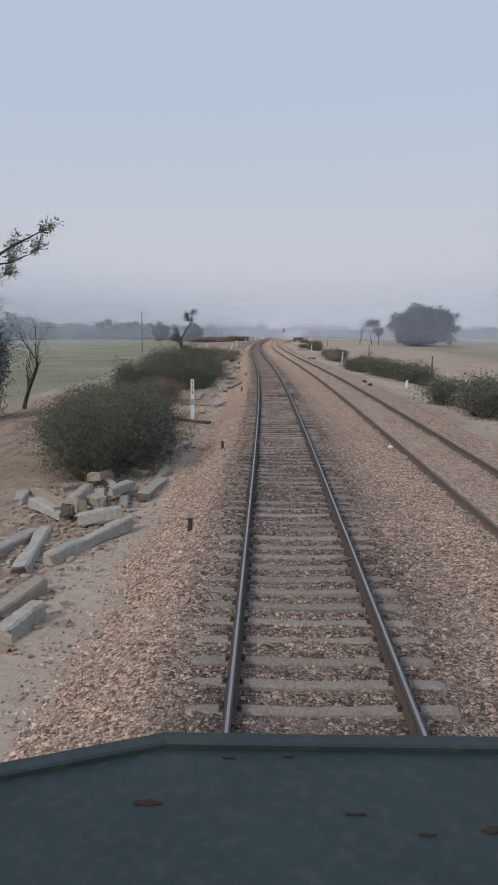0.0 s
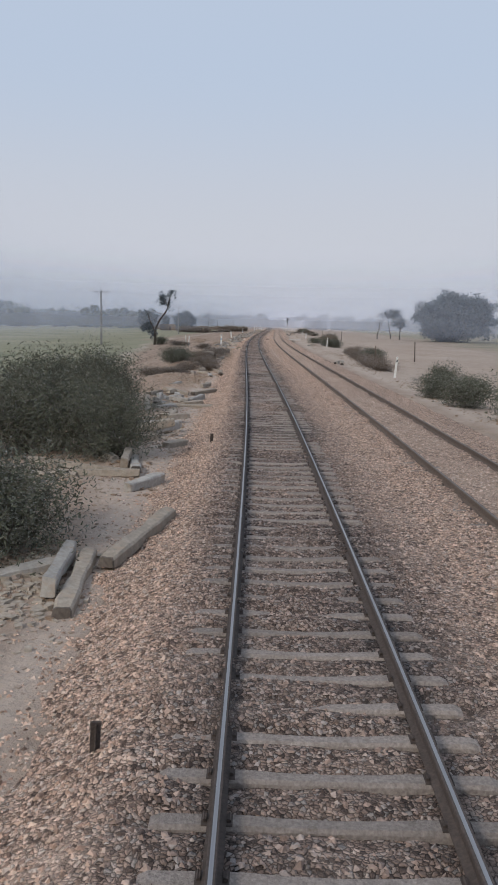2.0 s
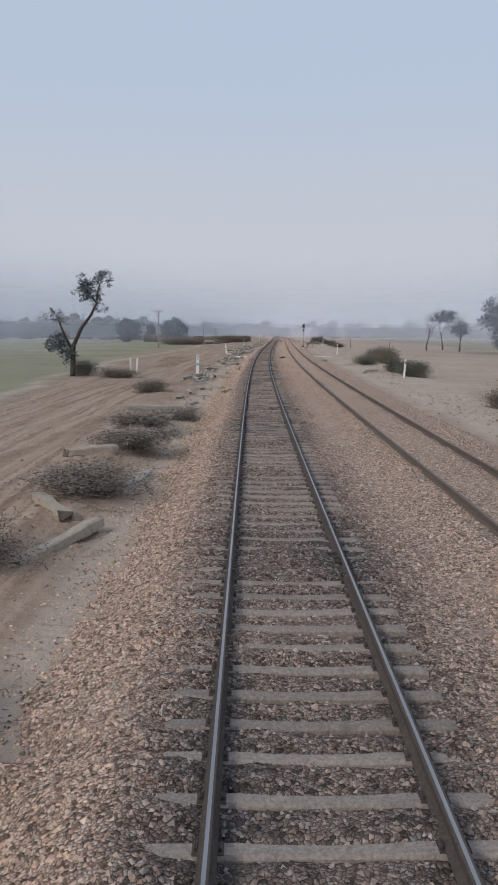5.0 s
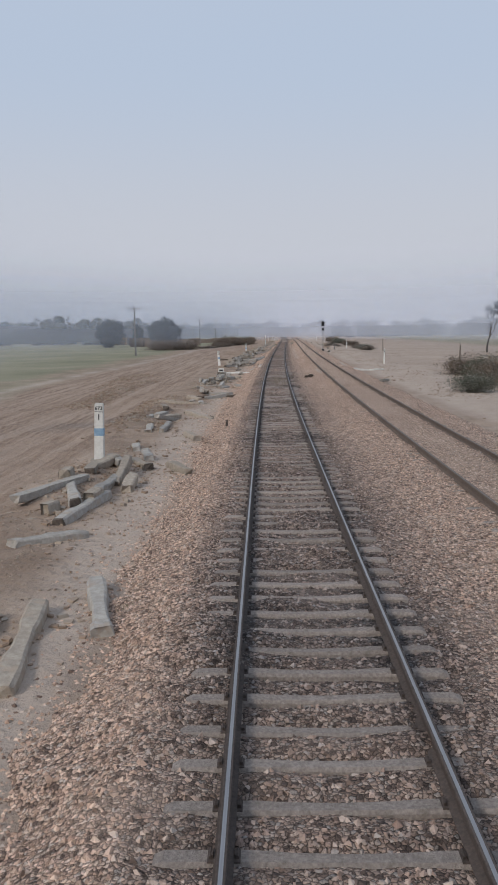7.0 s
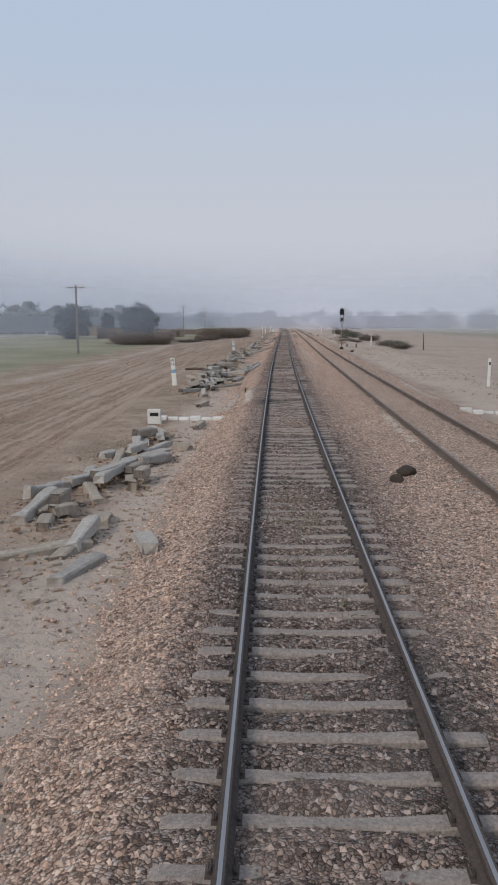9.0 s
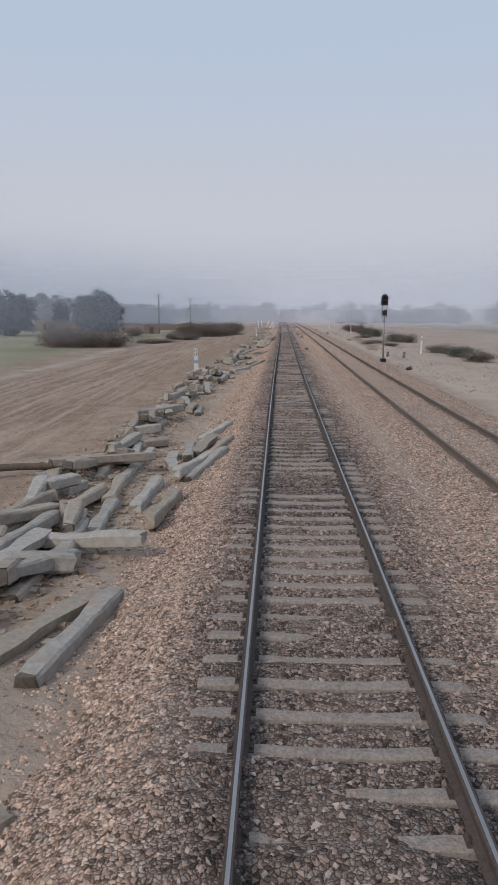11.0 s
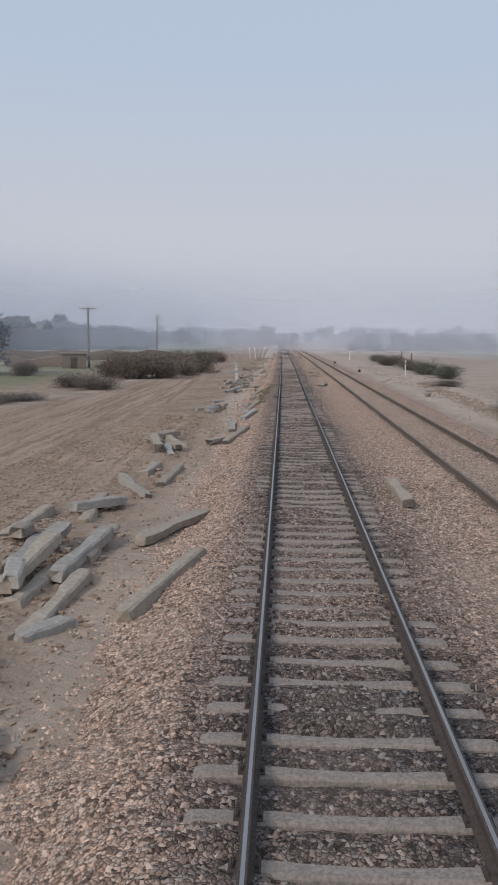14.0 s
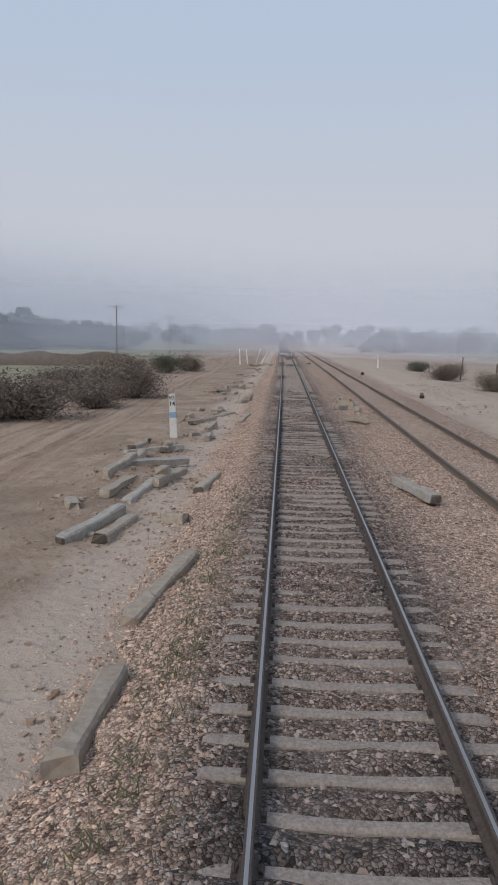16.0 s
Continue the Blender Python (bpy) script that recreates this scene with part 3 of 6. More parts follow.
# ---- tracks ----
def sleeper_profile():
    """Half-lengths along the sleeper with width and top height there: thick at the rail seats, waisted in the middle."""
    return [(-1.37, 0.078, -0.03), (-1.30, 0.088, 0.0), (-0.66, 0.088, 0.0), (-0.4, 0.074, -0.012), (0.0, 0.066, -0.018), (0.4, 0.074, -0.012), (0.66, 0.088, 0.0), (1.30, 0.088, 0.0), (1.37, 0.078, -0.03)]


def sleeper_arrays(depth=0.22, stations=None):
    co, f = [], []
    st = stations or sleeper_profile()
    for s, w, t in st:
        co += [(s, -w * 1.12, -depth), (s, -w, t - 0.03), (s, -w * 0.72, t), (s, w * 0.72, t), (s, w, t - 0.03), (s, w * 1.12, -depth)]
    for k in range(len(st) - 1):
        a, b = 6 * k, 6 * (k + 1)
        f += [(a + j, a + j + 1, b + j + 1, b + j) for j in range(5)] + [(a + 5, a, b, b + 5)]
    e = 6 * (len(st) - 1)
    f += [(0, 1, 2, 5), (2, 3, 4, 5), (e + 5, e + 2, e + 1, e), (e + 5, e + 4, e + 3, e + 2)]
    return np.array(co, float), np.array(f)


def clip_mesh():
    """A base plate edge with spring clips on both sides of the rail foot."""
    bm = bmesh.new()
    for s in (-1, 1):
        bm_box(bm, s * 0.09 - 0.014, s * 0.09 + 0.014, -0.035, 0.035, -0.01, 0.03)
        bm_rod(bm, (s * 0.095, -0.045, 0.026), (s * 0.095, 0.045, 0.026), 0.009, 0.009, 5)
    bm_box(bm, -0.115, 0.115, -0.07, 0.07, -0.012, 0.003)
    return bm_mesh("clip", bm, [M_RUST])


def rail_mesh(offset, top, until):
    prof = [(-0.036, -0.008), (-0.03, -0.001), (-0.016, 0.0), (0.014, 0.0), (0.03, -0.001), (0.036, -0.008), (0.036, -0.038), (0.010, -0.052), (0.010, -0.135), (0.07, -0.158), (0.07, -0.17),
            (-0.07, -0.17), (-0.07, -0.158), (-0.010, -0.135), (-0.010, -0.052), (-0.036, -0.038)]
    ys = np.concatenate([np.arange(-40, 440, 4.0), np.geomspace(440, until, 40)])
    n = len(prof)
    px, pz = np.array([p[0] for p in prof]), np.array([p[1] for p in prof])
    X = (line(ys) + offset(ys))[:, None] + px[None]
    co = np.stack([X, np.repeat(ys[:, None], n, 1), np.repeat(pz[None], len(ys), 0)], -1)
    f, s = [], []
    for r in range(len(ys) - 1):
        for j in range(n):
            f.append((r * n + j, (r + 1) * n + j, (r + 1) * n + (j + 1) % n, r * n + (j + 1) % n))
            s.append(1 if j == 2 else 0)
    return fast_mesh("rail", co.reshape(-1, 3), f, [M_RUST if top is M_RAIL_TOP else M_RUST_PALE, top], False, s)


def build_track(label, offset, top, parts_from, parts_count, sink, until):
    track = thing("railway_track", label, "railway track", group="railway tracks")
    for side in (-0.873, 0.873):
        child("rail", rail_mesh(lambda y, s=side: offset(y) + s, top, 1900), track, "steel rail with a worn running surface" if top is M_RAIL_TOP else "rusty dull steel rail")
    co, f = sleeper_arrays()
    one, clip = fast_mesh("sleeper", co, f, [M_SLEEPER]), clip_mesh()
    rng = np.random.default_rng(11 if sink == 0 else 12)
    last = parts_from + parts_count
    rest_co, rest_f, clip_rest = [], [], []
    for k in range(-10, int(until / 0.6)):
        y = k * 0.6 + 0.13 + rng.normal(0, 0.012)
        x = float(line(y) + offset(y))
        turn = -math.degrees(float(np.interp(y, _y, _h))) + rng.normal(0, 0.35)
        m = pose(x, y, -0.170 - sink + rng.normal(0, 0.004), 0, rng.normal(0, 0.25), turn)
        if parts_from <= k < last:
            ob = child("sleeper", one, track, at=m)
            for s in (-0.873, 0.873):
                child("clip", clip, ob, at=pose(s, 0, 0.0))
        else:
            r = np.array(m)
            rest_f.append(f + len(co) * len(rest_co))
            rest_co.append(co @ r[:3, :3].T + r[:3, 3])
            clip_rest.append(m)
    me = fast_mesh("sleepers", np.concatenate(rest_co), np.concatenate(rest_f), [M_SLEEPER])
    child("sleeper_row", me, track, "grey concrete sleepers half sunk in stone")["kind"] = "stuff"
    bm = bmesh.new()
    bm.from_mesh(clip)
    bm.verts.ensure_lookup_table()
    cv, cf = np.array([v.co[:] for v in bm.verts]), [[v.index for v in fc.verts] for fc in bm.faces]
    bm.free()
    tri = np.array([(p[0], p[i], p[i + 1]) for p in cf for i in range(1, len(p) - 1)])
    cc, cfs = [], []
    for m in clip_rest:
        if m.translation.y > 400 or sink > 0:
            continue
        for s in (-0.873, 0.873):
            r = np.array(m @ pose(s, 0, 0))
            cfs.append(tri + len(cv) * len(cc))
            cc.append(cv @ r[:3, :3].T + r[:3, 3])
    if cc:
        child("clip_row", fast_mesh("clips", np.concatenate(cc), np.concatenate(cfs), [M_RUST]), track, "dark iron rail clips")["kind"] = "stuff"


# ---- discarded concrete sleepers beside the line ----
def scrap_mesh(length, seed, bow=0.0):
    """A thrown-out sleeper or a broken length of one, with chipped edges and a dark end."""
    rng = random.Random(seed)
    full = length > 2.6
    stations = []
    half = length / 2
    n = 11
    for k in range(n):
        s = -half + length * k / (n - 1)
        q = s if full else s + (1.37 - half)
        w = np.interp(abs(q), [0, 0.35, 0.62, 1.3, 1.37], [0.108, 0.115, 0.145, 0.145, 0.125])
        t = np.interp(abs(q), [0, 0.35, 0.62, 1.3, 1.37], [-0.03, -0.025, 0.0, 0.0, -0.025])
        stations.append((s, w + rng.uniform(-0.006, 0.006), t + rng.uniform(-0.006, 0.006)))
    co, f = sleeper_arrays(0.21, stations)
    for j in range(6):
        co[j, 0] += rng.uniform(-0.03, 0.06 if full else 0.16)
        co[-1 - j, 0] -= rng.uniform(-0.03, 0.03)
    for j in range(len(co)):
        co[j] += [rng.uniform(-0.008, 0.008) for _ in range(3)]
        co[j, 2] += bow * (1 - (co[j, 0] / half) ** 2)
    co[:, 2] += 0.21
    end = None
    if seed % 3 == 0:
        face = co[:6]
        out = face.copy()
        out[:, 0] -= 0.035
        out[:, 1:] = out[:, 1:].mean(0) + (out[:, 1:] - out[:, 1:].mean(0)) * 0.9
        ring = [(j, (j + 1) % 6, 6 + (j + 1) % 6, 6 + j) for j in range(6)] + [(6, 7, 8, 11), (8, 9, 10, 11)]
        end = fast_mesh("broken_end", np.concatenate([face, out]), ring, [M_SCRAP_END])
    return fast_mesh("concrete_sleeper", co, f, [M_SCRAP_GREY if seed % 2 else M_SCRAP]), end


SCRAP = {k: [scrap_mesh(k, int(k * 10) + 7 * i, 0.0) for i in range(4)] for k in (0.6, 1.0, 1.6, 2.2, 2.75)}
placed, small_pieces = [], []


def discarded(rows, lift=0.0):
    """Rows of metres right of the track's centre, metres along, degrees off the line of the track, length and, where it matters, which casting."""
    for u, y, turn, length, *which in rows:
        rng = random.Random(int(abs(u) * 100 + y * 10))
        size = min(SCRAP, key=lambda k: abs(k - length))
        me, end = SCRAP[size][which[0]] if which else rng.choice(SCRAP[size])
        under = sum(1 for a, b, s in placed if abs(a - u) < 0.42 and abs(b - y) < 0.4 * s + 0.5)
        z = lift + min(under, 2) * 0.13 - 0.05
        if -3.1 < u < 8.6:
            z += 0.12 if u < -1.5 else 0.0
            z += max(0.0, float(ballast_z(np.array(u), y)) - float(ground_z(u, y)))
        heading = float(np.degrees(np.interp(y, _y, _h)))
        slope = rng.uniform(-4, 4) + (rng.uniform(-9, 9) if under else 0)
        if -3.5 < u < -1.5:
            # lying along the ballast shoulder, tilted as the slope beneath both ends
            a, b = 0.42 * size * math.sin(radians(turn)), 0.42 * size * math.cos(radians(turn))
            near, far = (max(float(ballast_z(np.array(u + k * a), y + k * b)), float(ground_z(u + k * a, y + k * b))) for k in (-1, 1))
            slope = 0.35 * slope - math.degrees(math.atan2(far - near, 0.84 * size))
            z = lift + min(under, 2) * 0.1 + max((near + far) / 2, float(ballast_z(np.array(u), y))) - float(ground_z(u, y)) - 0.01
        roll = rng.choice((0, 0, 0, 90, 180)) + rng.uniform(-8, 8)
        if abs(roll - 90) < 20:
            z += 0.02
        m = on_ground(u, y, z, 90 - turn - heading) @ pose(0, 0, 0.105, 0, slope, 0) @ pose(0, 0, 0, roll, 0, 0) @ pose(0, 0, -0.105)
        label = "discarded grey concrete railway sleeper lying beside the track" if size > 2 else "broken piece of a grey concrete railway sleeper"
        placed.append((u, y, size))
        if size < 0.8 or y > 395:
            small_pieces.append((me, m))
            continue
        slab = thing("concrete_sleeper", label, "concrete sleeper", m, "discarded sleepers", me=me)
        if end:
            child("broken_end", end, slab, "dark broken concrete end")


def build_small_pieces():
    """The short broken lumps and the far-off pieces, joined."""
    cos, fs, n = [], [], 0
    for me, m in small_pieces:
        v = np.empty(len(me.vertices) * 3, np.float32)
        me.vertices.foreach_get("co", v)
        r = np.array(m)
        cos.append(v.reshape(-1, 3) @ r[:3, :3].T + r[:3, 3])
        q = np.empty(len(me.loops), np.int32)
        me.loops.foreach_get("vertex_index", q)
        fs.append(q.reshape(-1, 4) + n)
        n += len(me.vertices)
    tagged(new("broken_concrete", fast_mesh("broken_concrete", np.concatenate(cos), np.concatenate(fs), [M_SCRAP])), "short broken lumps of grey concrete sleepers", "rubble", kind="stuff")


def heap(u, y, du, dy, count, seed, lengths=(2.2, 1.6, 1.0, 0.6, 0.6)):
    """A tangle of thrown-down sleepers and broken lengths."""
    rng = random.Random(seed)
    discarded([(u + rng.gauss(0, du), y + rng.gauss(0, dy), rng.choice((rng.gauss(6, 12), rng.gauss(-8, 14), rng.gauss(0, 40))), rng.choice(lengths)) for _ in range(count)])


def build_rubble(count, seed, spread, scale, name, label, base=None, mat=None):
    """Concrete chips and earth clods in heaps along the row of sleepers."""
    rng = np.random.default_rng(seed)
    base = np.array([(a, b) for a, b, s in placed if a < -2.5] if base is None else base)
    c = base[rng.integers(0, len(base), count)]
    u, y = c[:, 0] + rng.normal(0, spread, count), c[:, 1] + rng.normal(0, spread * 1.8, count)
    ok = (u < -2.95) | (u > 8.6)
    u, y = u[ok], y[ok]
    n = len(u)
    size = rng.gamma(2.0, scale, n) + 0.014
    size = np.minimum(size, 4.5 * scale)
    cube = np.array([[-1, -1, -1], [1, -1, -1], [1, 1, -1], [-1, 1, -1], [-1, -1, 1], [1, -1, 1], [1, 1, 1], [-1, 1, 1]], float)
    v = cube[None] * rng.uniform(0.5, 1.1, (n, 8, 3)) * (size[:, None] * rng.uniform(0.55, 1.5, (n, 3)) * (1, 1, 0.6))[:, None, :]
    a = rng.uniform(0, 6.28, n)
    ca, sa = np.cos(a)[:, None], np.sin(a)[:, None]
    co = np.stack([v[..., 0] * ca - v[..., 1] * sa + (u + line(y))[:, None], v[..., 0] * sa + v[..., 1] * ca + y[:, None], v[..., 2] + (ground_z(u, y) + size * 0.12)[:, None]], -1)
    q = np.array([[0, 3, 2, 1], [4, 5, 6, 7], [0, 1, 5, 4], [1, 2, 6, 5], [2, 3, 7, 6], [3, 0, 4, 7]])
    me = fast_mesh(name, co.reshape(-1, 3), (q[None] + 8 * np.arange(n)[:, None, None]).reshape(-1, 4), [mat or M_CHIP])
    tagged(new(name, me), label, "rubble", kind="stuff")


def chip_material():
    m, n, l, b = material("concrete_chip", 0.95)
    geo = n.new("ShaderNodeNewGeometry")
    r = ramp(n, [(0.0, (0.24, 0.175, 0.13)), (0.5, (0.33, 0.25, 0.195)), (0.8, (0.35, 0.295, 0.245)), (1.0, (0.36, 0.325, 0.285))])
    l.new(geo.outputs["Random Per Island"], r.inputs[0])
    t = noise_tex(n, l, 40, 4, 0.6, geo.outputs["Position"])
    l.new(mixer(n, l, r.outputs[0], (0.5, 0.47, 0.43), t.outputs[0], "SOFT_LIGHT"), b.inputs["Base Color"])
    return m


M_CHIP = chip_material()


# ---- posts, poles, signal ----
def km_post(u, y, top, low, lean=0.0, height=1.75, bars=False, narrow=False):
    post = thing("kilometre_post", "white concrete distance post with blue band and black numbers", "distance post", on_ground(u, y, -0.12, 0, 0, lean), "distance posts")
    bm = bmesh.new()
    h = height + 0.12
    half = 0.095 if narrow else 0.15
    vs = bm_box(bm, -half, half, -0.07, 0.07, 0.0, h)
    for v in vs:
        k = 1.0 - 0.16 * v.co.z / h
        v.co.x *= k
    bmesh.ops.bevel(bm, geom=bm.edges[:], offset=0.015, segments=2, affect="EDGES")
    child("post", bm_mesh("post", bm, [M_WHITE]), post)
    bm = bmesh.new()
    bm_box(bm, 0.009 - half, half - 0.009, -0.075, 0.075, h * (0.40 if narrow else 0.49), h * (0.54 if narrow else 0.61), 0.004)
    child("band", bm_mesh("band", bm, [M_BLUE]), post, "faded blue painted band")
    bm = bmesh.new()
    line_z = 0.775 if narrow else 0.868
    bm_box(bm, 0.03 - half, half - 0.03, -0.074, -0.068, h * line_z, h * (line_z + 0.008))
    child("rule", bm_mesh("rule", bm, [M_BLACK]), post, "black painted line")
    figures = [(d, h * (0.955 - 0.07 * k), 0.15) for k, d in enumerate(top)] + [(low, h * 0.69, 0.24)] if narrow else [(top, h * 0.925, 0.15), (low, h * 0.785, 0.24)]
    for words, z, size in figures:
        if words:
            child("number", text_mesh(words, size, M_BLACK), post, "black painted number", pose(0, -0.0745, z, 90, 0, 0))
    if bars:
        bm = bmesh.new()
        for z in (0.93, 0.80):
            bm_box(bm, -0.08, 0.08, -0.074, -0.068, h * z - 0.04, h * z + 0.04)
        child("number", bm_mesh("number", bm, [M_BLACK]), post, "unreadable black painted number")


def white_post(u, y, height, lean_x=0.0, lean_y=0.0, width=0.09, group="white boundary posts", label="short white painted concrete post beside the line", mat=None, cap=True):
    post = thing("boundary_post", label, "post", on_ground(u, y, -0.15, 0, lean_y, lean_x), group)
    bm = bmesh.new()
    vs = bm_box(bm, -width, width, -width * 0.8, width * 0.8, 0, height + 0.15)
    for v in vs:
        v.co.x *= 1.0 - 0.2 * v.co.z / (height + 0.15)
    bmesh.ops.bevel(bm, geom=bm.edges[:], offset=0.02, segments=2, affect="EDGES")
    child("shaft", bm_mesh("shaft", bm, [mat or M_WHITE]), post)
    if cap:
        bm = bmesh.new()
        bm_box(bm, -0.05, 0.05, -width * 0.8 - 0.004, -width * 0.8 + 0.003, height - 0.28, height - 0.10)
        child("mark", bm_mesh("mark", bm, [M_BLACK]), post, "unreadable black painted mark")


def fence_post(u, y, height, lean):
    post = thing("fence_post", "thin dark weathered wooden fence post in the scrub", "fence post", on_ground(u, y, -0.1, 0, 0, lean), "fence posts")
    bm = bmesh.new()
    bm_rod(bm, (0, 0, 0), (0, 0, height + 0.1), 0.085, 0.065, 8)
    bm_rod(bm, (-0.02, 0, height * 0.92), (0.16, 0.02, height * 0.98), 0.022, 0.016, 6)
    child("shaft", bm_mesh("shaft", bm, [M_WOOD], True), post)


def rock(u, y, size, turn, seed, label="dark rough stone lying beside the second track", mat=None):
    """One rough angular stone."""
    rng = random.Random(seed)
    bm = bmesh.new()
    bmesh.ops.create_icosphere(bm, subdivisions=2, radius=1.0)
    for v in bm.verts:
        k = 1 + 0.28 * noise.noise(v.co * 1.3 + Vector((seed, 0, 0))) + rng.uniform(-0.06, 0.06)
        v.co = Vector((v.co.x * 1.15, v.co.y * 0.85, v.co.z * 0.7)) * (k * size)
    z = max(float(ballast_z(np.array(u), y)) if u < 8.4 else -9.0, float(ground_z(u, y)))
    thing("stone", label, "stone", pose(float(line(y)) + u, y, z + size * 0.5, 0, rng.uniform(-8, 8), turn), "lying stones", me=bm_mesh("stone", bm, [mat or M_CLIP]))


def peg(u, y):
    z = float(ballast_z(np.array(u), y))
    p = thing("iron_peg", "short rusty iron peg driven into the ballast shoulder", "peg", pose(float(line(y)) + u, y, z - 0.1, 0, 3, 12), "iron pegs")
    bm = bmesh.new()
    bm_box(bm, -0.045, 0.045, -0.008, 0.008, 0, 0.36, 0.003)
    bm_box(bm, -0.008, 0.008, -0.04, 0.0, 0, 0.36, 0.003)
    bm_box(bm, -0.05, 0.05, -0.013, 0.013, 0.33, 0.37, 0.004)
    child("shaft", bm_mesh("shaft", bm, [M_RUST]), p)


def power_pole(u, y, height, turn=0.0):
    pole = thing("power_pole", "grey concrete power pole with a steel cross-arm", "power pole", on_ground(u, y, -0.1, turn), "power poles")
    h = height + 0.1
    bm = bmesh.new()
    vs = bm_box(bm, -0.17, 0.17, -0.13, 0.13, 0, h)
    for v in vs:
        k = 1.0 - 0.45 * v.co.z / h
        v.co.x *= k
        v.co.y *= k
    bmesh.ops.bevel(bm, geom=bm.edges[:], offset=0.02, segments=1, affect="EDGES")
    child("mast", bm_mesh("mast", bm, [M_POLE]), pole)
    bm = bmesh.new()
    bm_box(bm, -1.22, 1.22, -0.16, -0.08, h - 0.32, h - 0.22, 0.01)
    arm = child("cross_arm", bm_mesh("cross_arm", bm, [M_WOOD]), pole, "dark steel cross-arm")
    for s in (-1, 1):
        bm = bmesh.new()
        bm_rod(bm, (0, -0.13, h - 0.95), (s * 0.85, -0.13, h - 0.30), 0.028, 0.028, 6)
        child("brace", bm_mesh("brace", bm, [M_WOOD]), pole)
    for x in (-1.12, -0.12, 1.12):
        bm = bmesh.new()
        zt = h - 0.22 if abs(x) > 0.5 else h - 0.02
        bm_rod(bm, (x, -0.12, zt - 0.02), (x, -0.12, zt + 0.12), 0.02, 0.02, 6)
        bm_rod(bm, (x, -0.12, zt + 0.08), (x, -0.12, zt + 0.17), 0.065, 0.045, 8)
        bm_rod(bm, (x, -0.12, zt + 0.17), (x, -0.12, zt + 0.24), 0.055, 0.03, 8)
        child("insulator", bm_mesh("insulator", bm, [M_CLIP], True), arm, "dark porcelain insulator")


def build_signal(u, y):
    sig = thing("railway_signal", "colour-light railway signal with black head on thin steel mast", "railway signal", on_ground(u, y, -0.02), "railway signals")
    bm = bmesh.new()
    bm_box(bm, -0.24, 0.24, -0.24, 0.24, -0.1, 0.34, 0.03)
    child("base", bm_mesh("base", bm, [M_BLACK]), sig, "black base block")
    bm = bmesh.new()
    bm_rod(bm, (0, 0, 0.3), (0, 0, 4.2), 0.075, 0.06, 12)
    for z in (0.42, 2.2):
        bm_rod(bm, (0, 0, z), (0, 0, z + 0.06), 0.11, 0.11, 12)
    child("mast", bm_mesh("mast", bm, [M_GALV], True), sig, "pale grey steel mast")
    for s in (-1, 1):
        bm = bmesh.new()
        bm_rod(bm, (s * 0.2, -0.02, 3.9), (s * 0.2, -0.02, 4.95), 0.03, 0.03, 8)
        bm_rod(bm, (0, -0.02, 4.0), (s * 0.2, -0.02, 4.0), 0.025, 0.025, 8)
        child("bracket", bm_mesh("bracket", bm, [M_BLACK], True), sig)
    bm = bmesh.new()
    n = 20
    out = [(0.3 * math.cos(a), 5.52 + 0.32 * math.sin(a)) for a in np.linspace(0, math.pi, n)] + [(-0.3, 4.88), (0.3, 4.88)]
    f = bm.faces.new([bm.verts.new((x, -0.02, z)) for x, z in out])
    r = bmesh.ops.extrude_face_region(bm, geom=[f])
    bmesh.ops.translate(bm, vec=(0, 0.04, 0), verts=[v for v in r["geom"] if isinstance(v, bmesh.types.BMVert)])
    bm_box(bm, -0.17, 0.17, 0.02, 0.26, 4.95, 5.7, 0.03)
    head = child("head", bm_mesh("head", bm, [M_BLACK]), sig, "black oval back board and lamp case")
    for z in (5.5, 5.12):
        bm = bmesh.new()
        bmesh.ops.create_cone(bm, cap_ends=True, segments=16, radius1=0.1, radius2=0.1, depth=0.03, matrix=pose(0, -0.035, z, 90, 0, 0))
        child("lens", bm_mesh("lens", bm, [M_GLASS], True), head, "unlit dark signal lens")
        bm = bmesh.new()
        for k in range(9):
            a0, a1 = math.radians(20 * k), math.radians(20 * (k + 1))
            bm.faces.new([bm.verts.new(p) for p in ((0.13 * math.cos(a0), -0.02, z + 0.13 * math.sin(a0)), (0.13 * math.cos(a1), -0.02, z + 0.13 * math.sin(a1)),
                                                    (0.13 * math.cos(a1), -0.24, z + 0.10 * math.sin(a1)), (0.13 * math.cos(a0), -0.24, z + 0.10 * math.sin(a0)))])
        bmesh.ops.solidify(bm, geom=bm.faces[:], thickness=0.006)
        child("visor", bm_mesh("visor", bm, [M_BLACK], True), head, "black lamp visor")
    bm = bmesh.new()
    bm_rod(bm, (0.28, 0, 5.55), (0.52, 0, 5.57), 0.02, 0.02, 6)
    child("sight_arm", bm_mesh("sight_arm", bm, [M_BLACK]), sig)
    bm = bmesh.new()
    bm_box(bm, -0.15, 0.15, -0.14, 0.12, 4.05, 4.42, 0.03)
    bm_box(bm, -0.07, 0.2, -0.06, 0.06, 4.42, 4.52, 0.02)
    child("lower_lamp", bm_mesh("lower_lamp", bm, [M_BLACK]), sig, "small black lower lamp case")
    bm = bmesh.new()
    bm_box(bm, -0.1, 0.08, -0.14, -0.06, 3.45, 3.7, 0.015)
    child("junction_box", bm_mesh("junction_box", bm, [M_GALV]), sig)


